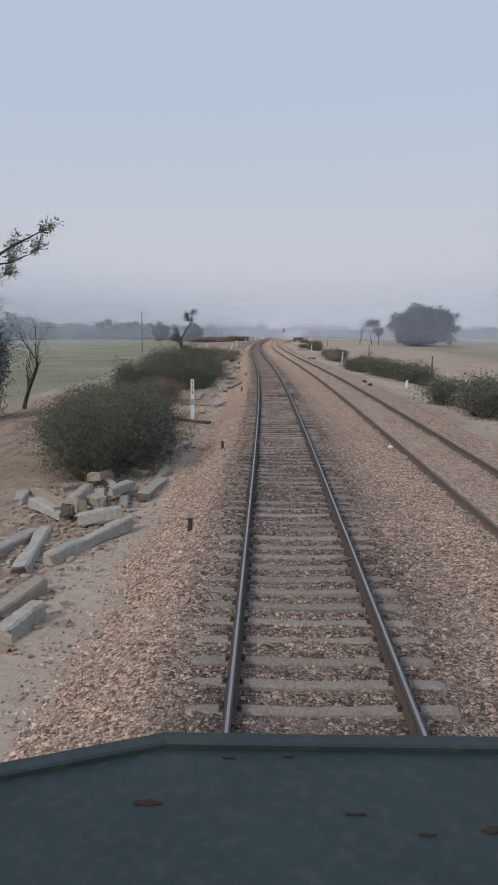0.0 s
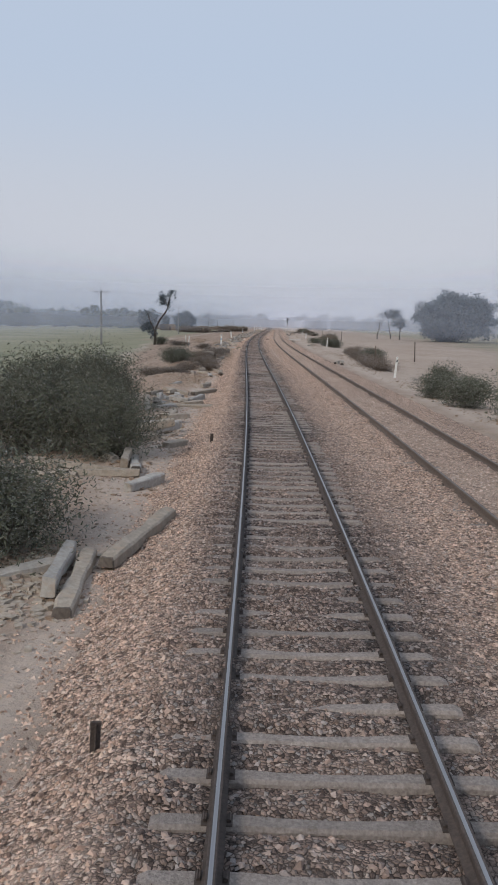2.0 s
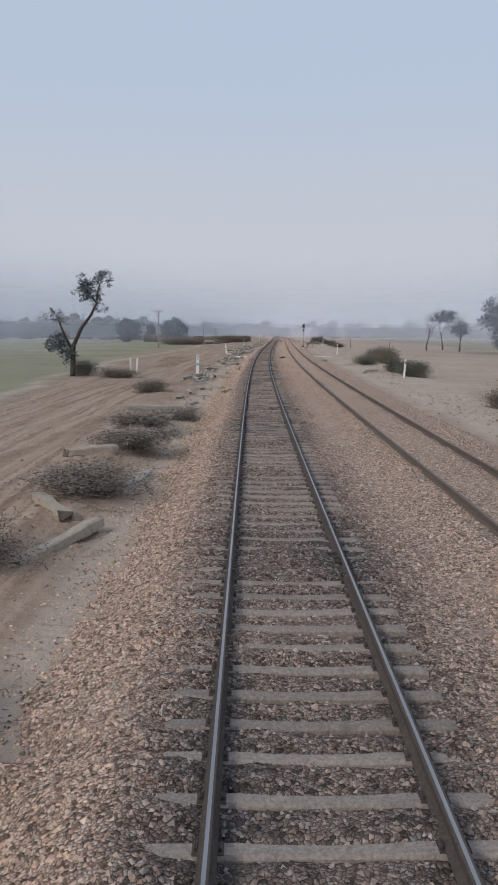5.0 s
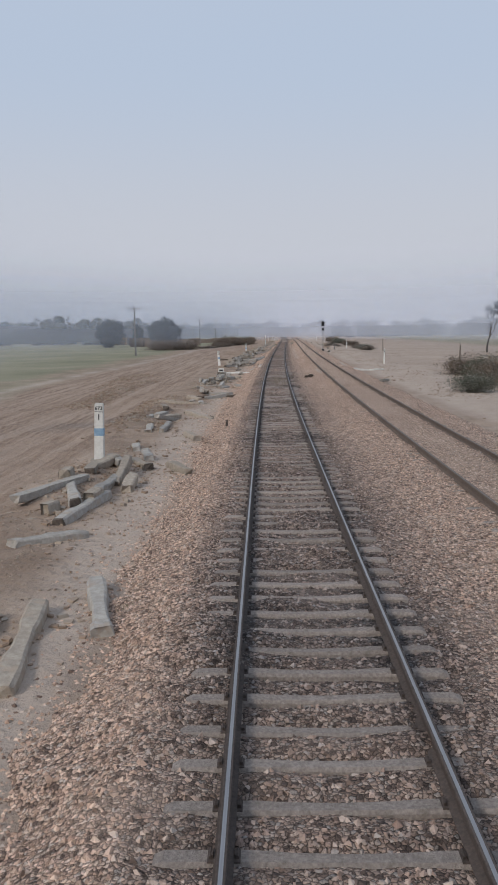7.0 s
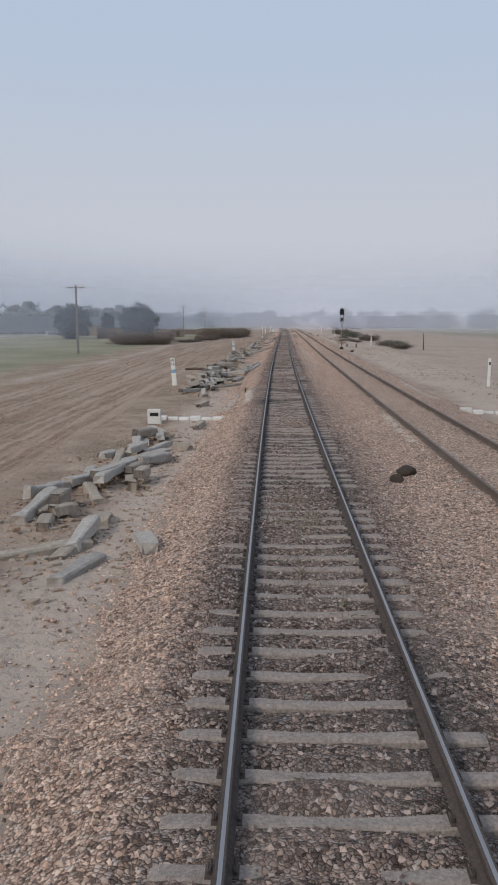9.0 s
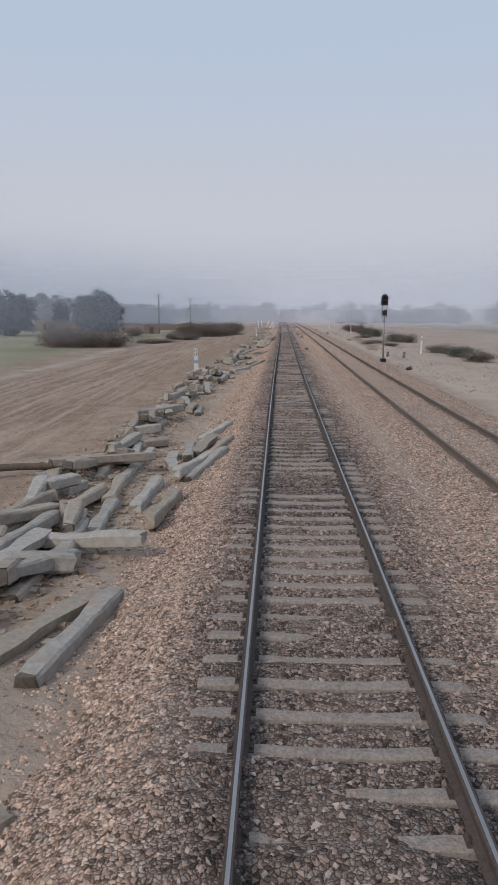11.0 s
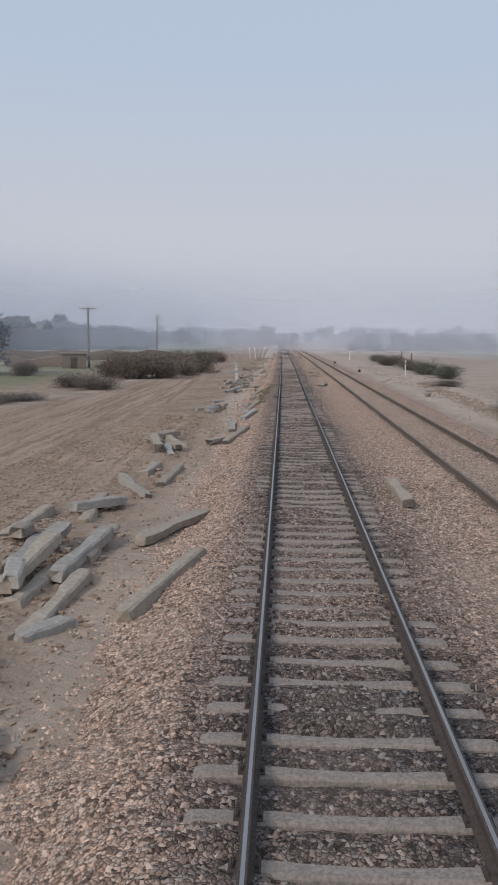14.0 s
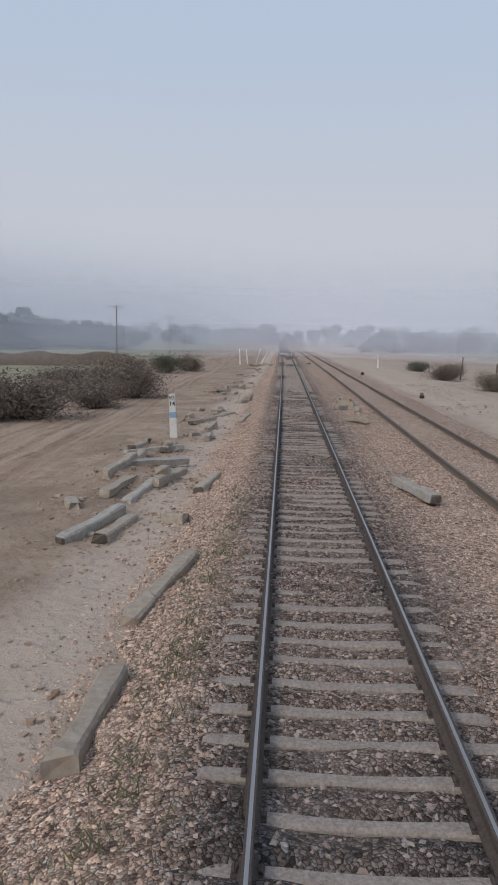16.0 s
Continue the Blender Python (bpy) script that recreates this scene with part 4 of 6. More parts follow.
def whitewashed_kerb(u0, u1, y, label):
    kerb = thing("culvert_kerb", label, "kerb", pose(0, 0, 0), "culvert kerbs")
    n = max(2, int(abs(u1 - u0) / 0.45))
    rng = random.Random(int(u0 * 10))
    for k in range(n):
        a, b = u0 + (u1 - u0) * k / n, u0 + (u1 - u0) * (k + 1) / n - 0.02
        bm = bmesh.new()
        z = max(float(ground_z(a, y)), float(ballast_z(np.array(a), y)) if a > -3 else -9)
        bm_box(bm, a, b, -0.16, 0.16, -0.15, 0.13 + rng.uniform(-0.02, 0.02), 0.025)
        child("stone", bm_mesh("stone", bm, [M_WHITE]), kerb, at=pose(float(line(y)), y + rng.uniform(-0.03, 0.03), z, 0, 0, rng.uniform(-2, 2)))


def culvert_marker(u, y):
    mk = thing("culvert_marker", "small square white marker stone with unreadable black writing", "marker stone", on_ground(u, y, -0.05))
    bm = bmesh.new()
    bm_box(bm, -0.27, 0.27, -0.09, 0.09, 0, 0.62, 0.03)
    child("stone", bm_mesh("stone", bm, [M_WHITE]), mk)
    bm = bmesh.new()
    bm_box(bm, -0.17, 0.17, -0.096, -0.088, 0.34, 0.48)
    child("writing", bm_mesh("writing", bm, [M_BLACK]), mk, "unreadable black writing")


# ---- plants ----
def blades(rng, centres, per, spread, size, width, up=0.35):
    """Leaf sprays: thin pointed blades round each centre. Returns vertices and triangles."""
    c = np.repeat(np.asarray(centres, float), per, 0)
    n = len(c)
    p = c + rng.normal(0, 1, (n, 3)) * spread
    d = rng.normal(0, 1, (n, 3))
    d[:, 2] = d[:, 2] * 0.8 + up
    d /= np.linalg.norm(d, axis=1, keepdims=True)
    side = np.cross(d, rng.normal(0, 1, (n, 3)))
    side /= np.linalg.norm(side, axis=1, keepdims=True)
    ln = size * rng.uniform(0.6, 1.4, (n, 1))
    w = width * rng.uniform(0.6, 1.4, (n, 1))
    co = np.stack([p - side * w, p + side * w, p + d * ln + side * w * 0.5, p + d * ln - side * w * 0.5], 1)
    return co.reshape(-1, 3), np.arange(n * 4).reshape(-1, 4)


def crown_centres(rng, count, rx, ry, rz, base=0.0, lump=0.3, shell=0.55):
    v = rng.normal(0, 1, (count, 3))
    v /= np.linalg.norm(v, axis=1, keepdims=True)
    r = rng.uniform(shell, 1.0, (count, 1)) ** 0.6
    ph = rng.uniform(0, 6.28, 3)
    bump = 1 + lump * np.sin(3.1 * v[:, :1] * 2 + ph[0]) * np.sin(2.7 * v[:, 1:2] * 2 + ph[1]) + lump * 0.6 * np.sin(5.3 * v[:, 2:3] * 2 + ph[2] + 4 * v[:, :1])
    p = v * r * bump * np.array([rx, ry, rz])
    p[:, 2] += base
    return p


def limbs(paths, sides=6):
    """Tapered tubes along paths of (point, radius)."""
    co, f = [], []
    for path in paths:
        start = len(co)
        for k, (p, r) in enumerate(path):
            a = Vector(path[min(k + 1, len(path) - 1)][0]) - Vector(path[max(k - 1, 0)][0])
            q = a.to_track_quat("Z", "Y")
            for s in range(sides):
                t = 2 * math.pi * s / sides
                co.append(tuple(Vector(p) + q @ Vector((r * math.cos(t), r * math.sin(t), 0))))
        for k in range(len(path) - 1):
            for s in range(sides):
                a, b = start + k * sides + s, start + k * sides + (s + 1) % sides
                f.append((a, b, b + sides, a + sides))
    return np.array(co), np.array(f)


def wander(rng, start, aim, length, r0, r1, steps=6, sway=0.2):
    p, d = Vector(start), Vector(aim).normalized()
    out = [(tuple(p), r0)]
    for k in range(steps):
        d = (d + Vector((rng.uniform(-sway, sway), rng.uniform(-sway, sway), rng.uniform(-sway * 0.6, sway)))).normalized()
        p = p + d * (length / steps)
        out.append((tuple(p), r0 + (r1 - r0) * (k + 1) / steps))
    return out


def bush_meshes(seed, rx, ry, h, leaf, count=380, per=20, size=1.1):
    rng = np.random.default_rng(seed)
    c = crown_centres(rng, count, rx, ry, h * 0.55, h * 0.5, 0.42, 0.1)
    c = c[c[:, 2] > 0.08]
    co, f = blades(rng, c, per, 0.24 * h / 2, 0.098 * size, 0.0165 * size, 0.5)
    pr = random.Random(seed)
    paths = []
    for k in range(16):
        a = pr.uniform(0, 6.28)
        paths.append(wander(pr, (0.2 * rx * math.cos(a), 0.2 * ry * math.sin(a), -0.1), (math.cos(a) * 0.8 * rx, math.sin(a) * 0.8 * ry, h * 0.8), h * pr.uniform(0.7, 1.15), 0.025, 0.006, 5, 0.3))
    tc, tf = limbs(paths, 4)
    return fast_mesh("foliage", co, f, [leaf]), fast_mesh("branchwork", tc, tf, [M_BARK], True)


BUSHES = [bush_meshes(20 + k, 1.3, 1.3, 2.0, M_BUSH if k < 3 else M_BUSH_DRY, 420, 44, 0.85) for k in range(5)]
BUSHES_FINE = [bush_meshes(40 + k, 1.3, 1.3, 2.0, M_BUSH if k < 3 else M_BUSH_DRY, 460, 56, 0.72) for k in range(5)]
BUSHES_FAR = [bush_meshes(30 + k, 1.3, 1.3, 2.0, M_BUSH if k < 3 else M_BUSH_DRY, 300, 30, 1.15) for k in range(5)]


def bush(u, y, wide, tall, kind, turn, label="dusty dark green shrub beside the railway"):
    fol, stems = BUSHES_FINE[kind] if -9 < u < 0 and y < 85 else BUSHES[kind] if abs(u) < 8.5 and y < 130 else BUSHES_FAR[kind]
    if kind >= 3:
        label = "brown scrub bush, dry or paled for haze, on sandy ground"
    b = thing("shrub", label, "shrub", on_ground(u, y, -0.06, turn) @ Matrix.Diagonal((wide / 2.6, wide / 2.6, tall / 2.0, 1)), "roadside shrubs")
    child("foliage", fol, b)
    child("branchwork", stems, b, "thin brown stems")


def round_tree(u, y, width, height, seed, base=0.12, count=900, leaf=0.4, label="broad dense dark tree in a field"):
    rng, pr = np.random.default_rng(seed), random.Random(seed)
    t = thing("tree", label, "tree", on_ground(u, y, -0.2), "field trees")
    rz = height * (1 - base) / 2
    c = crown_centres(rng, count, width / 2 * 0.92, width / 2 * 0.92, rz * 0.95, height * base + rz, 0.2, 0.35)
    c[:, 2] = np.maximum(c[:, 2], height * base * rng.uniform(0.8, 1.5, len(c)))
    co, f = blades(rng, c, 22, width * 0.026, leaf, leaf * 0.3, 0.2)
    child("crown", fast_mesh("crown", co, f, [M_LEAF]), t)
    paths = [wander(pr, (0, 0, 0), (0.05, 0, 1), height * 0.45, width * 0.032, width * 0.02, 5, 0.1)]
    for k in range(9):
        a = 2 * math.pi * k / 9 + pr.uniform(-0.3, 0.3)
        paths.append(wander(pr, (0, 0, height * pr.uniform(0.15, 0.4)), (math.cos(a), math.sin(a), pr.uniform(0.5, 1.1)), width * 0.42, width * 0.014, 0.03, 6, 0.2))
    tc, tf = limbs(paths, 7)
    child("trunk", fast_mesh("trunk", tc, tf, [M_BARK], True), t, "dark tapered trunk and limbs")


def bare_branches(pr, start, aim, length, radius, depth, paths):
    path = wander(pr, start, aim, length, radius, radius * 0.45, 6, 0.22)
    paths.append(path)
    if depth == 0:
        return
    for k in range(pr.randint(3, 5)):
        i = pr.randint(2, 6)
        p, r = path[i]
        a = Vector(path[i][0]) - Vector(path[i - 1][0])
        d = a.normalized() + Vector((pr.uniform(-1, 1), pr.uniform(-1, 1), pr.uniform(-0.3, 0.7))) * 0.75
        bare_branches(pr, p, d, length * pr.uniform(0.45, 0.7), r * 0.6, depth - 1, paths)


def scraggly_tree(u, y, height, seed):
    """A thin bent tree with a broken side stem and a few leaf clumps."""
    rng, pr = np.random.default_rng(seed), random.Random(seed)
    t = thing("tree", "thin bent tree with sparse foliage at a field edge", "tree", on_ground(u, y, -0.2), "field trees")
    trunk = [((0, 0, 0), 0.28), ((0.05, 0, 1.5), 0.24), ((0.15, 0, 3.0), 0.2), ((0.9, 0, 4.6), 0.16), ((1.75, 0.1, 5.7), 0.13), ((2.35, 0, 6.8), 0.1), ((2.5, 0, 8.0), 0.07), ((2.9, 0, height - 0.4), 0.04)]
    paths = [trunk, [((0.1, 0, 2.4), 0.17), ((-0.5, 0, 3.6), 0.13), ((-1.0, 0.1, 4.7), 0.09), ((-1.25, 0, 5.7), 0.05)],
             [((2.35, 0, 6.8), 0.08), ((1.8, 0, 7.6), 0.06), ((1.3, 0.1, 8.5), 0.03)], [((0.1, 0, 1.6), 0.12), ((-0.9, 0.2, 2.6), 0.07), ((-1.7, 0, 3.2), 0.03)]]
    ends = [(2.95, 0, height - 0.5), (1.3, 0, 8.4), (1.6, 0, 7.6), (-1.2, 0, 5.4), (-0.9, 0, 3.3), (-1.6, 0, 3.1), (-0.5, 0, 2.2), (2.3, 0, 7.4), (2.4, 0, 6.3)]
    for e in ends:
        for k in range(4):
            paths.append(wander(pr, e, (pr.uniform(-1, 1), pr.uniform(-1, 1), pr.uniform(-0.2, 1)), pr.uniform(0.5, 1.1), 0.03, 0.008, 4, 0.3))
    tc, tf = limbs(paths, 6)
    child("trunk", fast_mesh("trunk", tc, tf, [M_BARK], True), t, "crooked dark trunk and stems")
    c = np.concatenate([np.array(e) + rng.normal(0, 0.42, (n, 3)) * (1, 0.8, 0.75) for e, n in zip(ends, (16, 30, 20, 10, 22, 18, 22, 6, 5))])
    co, f = blades(rng, c, 12, 0.16, 0.3, 0.05, 0.2)
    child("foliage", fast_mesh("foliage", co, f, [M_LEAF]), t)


def bare_tree(u, y, height, seed, label="leafless dark tree with fine bare branches", lean=(0.1, 0, 1), crown=None, leaf=(16, 0.4, 0.09)):
    pr = random.Random(seed)
    t = thing("tree", label, "tree", on_ground(u, y, -0.2), "field trees")
    paths = []
    bare_branches(pr, (0, 0, 0), lean, height * 0.62, height * 0.024, 3, paths)
    tc, tf = limbs(paths, 5)
    child("trunk", fast_mesh("trunk", tc, tf, [M_BARK], True), t)
    if crown:
        rng = np.random.default_rng(seed)
        c = crown_centres(rng, crown[3], crown[0], crown[0], crown[1], crown[2], 0.25, 0.2)
        co, f = blades(rng, c, leaf[0], 0.3, leaf[1], leaf[2], 0.2)
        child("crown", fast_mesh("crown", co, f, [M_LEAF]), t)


def leaning_tree(u, y):
    """A tree outside the line with one long leafy limb reaching towards it."""
    rng, pr = np.random.default_rng(31), random.Random(31)
    t = thing("tree", "dark tree with a long drooping leafy branch", "tree", on_ground(u, y, -0.2), "field trees")
    limb = [((0, 0, 4.2), 0.13), ((0.9, 0, 5.6), 0.10), ((1.9, 0, 6.6), 0.07), ((2.9, 0, 7.2), 0.045), ((3.9, 0, 7.7), 0.02)]
    paths = [[((0, 0, 0), 0.24), ((-0.1, 0, 2.2), 0.2), ((0, 0, 4.2), 0.16), ((-0.4, 0.1, 6.2), 0.1), ((-0.7, 0, 8.0), 0.04)], limb,
             [((1.9, 0, 6.6), 0.05), ((2.8, 0.1, 6.7), 0.03), ((3.6, 0, 7.0), 0.012)], [((0.9, 0, 5.6), 0.06), ((1.9, 0.2, 5.9), 0.035), ((2.6, 0.2, 6.3), 0.012)]]
    ends = []
    for path in paths[1:]:
        for (p, r) in path[1:]:
            for k in range(5):
                w = wander(pr, p, (pr.uniform(0.2, 1), pr.uniform(-0.6, 0.6), pr.uniform(-0.2, 0.9)), pr.uniform(0.4, 0.8), 0.014, 0.004, 4, 0.25)
                paths.append(w)
                ends += [q for q, _ in w[1:]]
    ends += [(pr.gauss(-0.7, 0.9), pr.gauss(0, 0.8), pr.gauss(7.3, 0.8)) for _ in range(90)]
    tc, tf = limbs(paths, 5)
    child("trunk", fast_mesh("trunk", tc, tf, [M_BARK], True), t)
    co, f = blades(rng, np.array(ends), 9, 0.07, 0.13, 0.016, 0.5)
    child("foliage", fast_mesh("foliage", co, f, [M_BUSH]), t)


def far_woods(name, mat, spans, seed, tall):
    """Rows of distant trees, far behind everything else."""
    rng = np.random.default_rng(seed)
    bm = bmesh.new()
    bmesh.ops.create_icosphere(bm, subdivisions=2, radius=1.0)
    bm.verts.ensure_lookup_table()
    ico, ico_f = np.array([v.co[:] for v in bm.verts]), np.array([[v.index for v in q.verts] for q in bm.faces])
    bm.free()
    cs, ls, fs = [], [], []
    for x0, x1, y0, y1, count, scale in spans:
        for k in range(count):
            x, y = rng.uniform(x0, x1), rng.uniform(y0, y1)
            h = tall * scale * rng.uniform(0.45, 1.1)
            w = h * rng.uniform(0.7, 1.5)
            c = crown_centres(rng, 24, w * 0.85, w * 0.5, h * 0.42, 0.0, 0.12, 0.3)
            c[:, 2] = np.maximum(c[:, 2] + h * 0.44, 0.3)
            cs.append(c + (x, y, -1.0))
            for j in range(6):
                k = j / 5
                d = rng.uniform(-1, 1, 3) * (w * (0.75 - 0.4 * k), w * 0.4, 0.06 * h)
                r = h * rng.uniform(0.17, 0.25)
                lump = ico * (1 + rng.uniform(-0.2, 0.2, (len(ico), 1))) * (r * (1.6 - 0.5 * k), r, r)
                fs.append(ico_f + len(ico) * len(ls))
                ls.append(lump + d + (x, y, h * (0.12 + 0.6 * k) - 1.0))
    c = np.concatenate(cs)
    co, f = blades(rng, c, 6, tall * 0.045, tall * 0.085, tall * 0.05, 0.0)
    tri = np.concatenate([f[:, [0, 1, 2]], f[:, [0, 2, 3]], np.concatenate(fs) + len(co)])
    co, f = np.concatenate([co] + ls), tri
    tagged(new(name, fast_mesh(name, co, f, [mat])), "distant hazy blue-grey line of trees across the fields", "woods", kind="stuff")


# upright ring of see-through sheet, added in place of haze in the air
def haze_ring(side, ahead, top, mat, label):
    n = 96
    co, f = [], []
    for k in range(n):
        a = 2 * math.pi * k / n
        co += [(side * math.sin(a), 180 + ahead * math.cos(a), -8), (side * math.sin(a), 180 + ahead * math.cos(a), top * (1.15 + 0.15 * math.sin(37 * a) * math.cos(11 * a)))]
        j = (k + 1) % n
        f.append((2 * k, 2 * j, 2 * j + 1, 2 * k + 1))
    tagged(new("haze_sheet", fast_mesh("haze_sheet", co, f, [mat], True)), label, "haze", kind="structure")


def mud_wall(u0, y0, u1, y1, height, thick, seed, label):
    """A long low wall with a worn, uneven top."""
    rng = random.Random(seed)
    a, b = Vector((float(line(y0)) + u0, y0, 0)), Vector((float(line(y1)) + u1, y1, 0))
    n = max(3, int((b - a).length / 1.2))
    d = (b - a).normalized()
    s = Vector((-d.y, d.x, 0)) * thick / 2
    co, f = [], []
    for k in range(n + 1):
        p = a.lerp(b, k / n)
        z = float(ground_z(p.x - float(line(p.y)), p.y)) - 0.1
        h = height * (1 + 0.10 * math.sin(k * 0.9 + seed)) + rng.uniform(-0.12, 0.10)
        for q, zz, w in ((1, z, 1.0), (1, z + h - 0.06, 0.8), (0.5, z + h, 0.8), (-0.5, z + h, 0.8), (-1, z + h - 0.06, 0.8), (-1, z, 1.0)):
            co.append(tuple(p + s * q * w + Vector((0, 0, zz))))
    for k in range(n):
        f += [(6 * k + j, 6 * k + (j + 1) % 6, 6 * k + 6 + (j + 1) % 6, 6 * k + 6 + j) for j in range(6)]
    e = 6 * n
    f += [(0, 1, 2, 5), (2, 3, 4, 5), (e + 5, e + 2, e + 1, e), (e + 5, e + 4, e + 3, e + 2)]
    thing("mud_wall", label, "wall", group="mud walls", me=fast_mesh("mud_wall", co, f, [M_MUD]))


def hut(u, y, w, d, h, turn, label, mat, roof_over=0.25):
    house = thing("hut", label, "hut", on_ground(u, y, -0.1, turn), "mud huts")
    bm = bmesh.new()
    t, dw = 0.3, 0.45
    bm_box(bm, -w / 2, -dw, -d / 2, -d / 2 + t, 0, h, 0.02)
    bm_box(bm, dw, w / 2, -d / 2, -d / 2 + t, 0, h, 0.02)
    bm_box(bm, -dw, dw, -d / 2, -d / 2 + t, min(1.9, h * 0.8), h)
    for x0, x1, y0, y1 in ((-w / 2, w / 2, d / 2 - t, d / 2), (-w / 2, -w / 2 + t, -d / 2 + t, d / 2 - t), (w / 2 - t, w / 2, -d / 2 + t, d / 2 - t)):
        bm_box(bm, x0, x1, y0, y1, 0, h, 0.02)
    child("wall", bm_mesh("wall", bm, [mat]), house)
    bm = bmesh.new()
    bm_box(bm, -w / 2 - roof_over, w / 2 + roof_over, -d / 2 - roof_over, d / 2 + roof_over, h, h + 0.22, 0.05)
    child("roof", bm_mesh("roof", bm, [M_MUD]), house, "flat mud roof")
    bm = bmesh.new()
    bm_box(bm, -dw, dw, -d / 2 + 0.1, -d / 2 + 0.16, 0, min(1.9, h * 0.8), 0.01)
    child("door", bm_mesh("door", bm, [M_WOOD]), house, "dark plank door")


def lying_log(u, y, turn, length, radius, label="thin weathered pole lying on the sand"):
    log = thing("wooden_pole", label, "pole", on_ground(u, y, radius * 0.7, 90 - turn), "lying poles")
    pr = random.Random(int(y))
    p = wander(pr, (-length / 2, 0, 0), (1, 0, 0), length, radius, radius * 0.7, 8, 0.025)
    p = [((q[0], q[1], 0.02 * math.sin(k)), r) for k, (q, r) in enumerate(p)]
    tc, tf = limbs([p], 8)
    child("shaft", fast_mesh("shaft", tc, tf, [M_WOOD], True), log)


def painted_stones(u0, y0, u1, y1, count, width, mat, name, label, seed):
    rng = np.random.default_rng(seed)
    k = rng.random(count)
    u, y = u0 + (u1 - u0) * k + rng.normal(0, width, count), y0 + (y1 - y0) * k + rng.normal(0, width, count)
    z = np.maximum(ballast_z(u, y), ground_z(u, y))
    size = rng.uniform(0.016, 0.034, count)
    shard = np.array([[-1, -0.85, -0.5], [1, -0.85, -0.5], [1, 0.85, -0.5], [-1, 0.85, -0.5], [-0.35, 0, 0.5], [0.35, 0.1, 0.45]], float)
    v = (shard[None] * rng.uniform(0.75, 1.2, (count, 6, 1)) + rng.uniform(-0.3, 0.3, (count, 6, 3))) * (size[:, None] * rng.uniform(0.7, 1.2, (count, 3)))[:, None, :]
    a = rng.uniform(0, 6.28, count)
    ca, sa = np.cos(a)[:, None], np.sin(a)[:, None]
    co = np.stack([v[..., 0] * ca - v[..., 1] * sa + (u + line(y))[:, None], v[..., 0] * sa + v[..., 1] * ca + y[:, None], v[..., 2] + (z + size * 0.45)[:, None]], -1)
    q = np.array([[0, 1, 5], [0, 5, 4], [1, 2, 5], [2, 3, 4], [2, 4, 5], [3, 0, 4]])
    me = fast_mesh(name, co.reshape(-1, 3), (q[None] + 6 * np.arange(count)[:, None, None]).reshape(-1, 3), [mat])
    tagged(new(name, me), label, "stones", kind="stuff")


def grass_tufts(count, seed):
    rng = np.random.default_rng(seed)
    y = rng.uniform(10, 440, count)
    u = rng.uniform(9.6, 20, count)
    ok = swell(u, y, 6, 3) > 0.05
    u, y = u[ok], y[ok]
    c = np.stack([u + line(y), y, ground_z(u, y)], -1)
    co, f = blades(rng, c, 9, 0.09, 0.10, 0.006, 1.0)
    tagged(new("dry_grass", fast_mesh("dry_grass", co, f, [M_GRASS])), "sparse tufts of dry grass on the sand", "grass", kind="stuff")


def weeds(rows, seed):
    """Low dull green weeds between the stones."""
    rng = np.random.default_rng(seed)
    cs = []
    for u, y, du, dy, count in rows:
        a, b = u + rng.normal(0, du, count), y + rng.normal(0, dy, count)
        cs.append(np.stack([a + line(b), b, np.maximum(ballast_z(a, b), ground_z(a, b))], -1))
    co, f = blades(rng, np.concatenate(cs), 12, 0.06, 0.09, 0.007, 0.9)
    tagged(new("weeds", fast_mesh("weeds", co, f, [M_WEED])), "low dull green weeds growing through the stones", "weeds", kind="stuff")


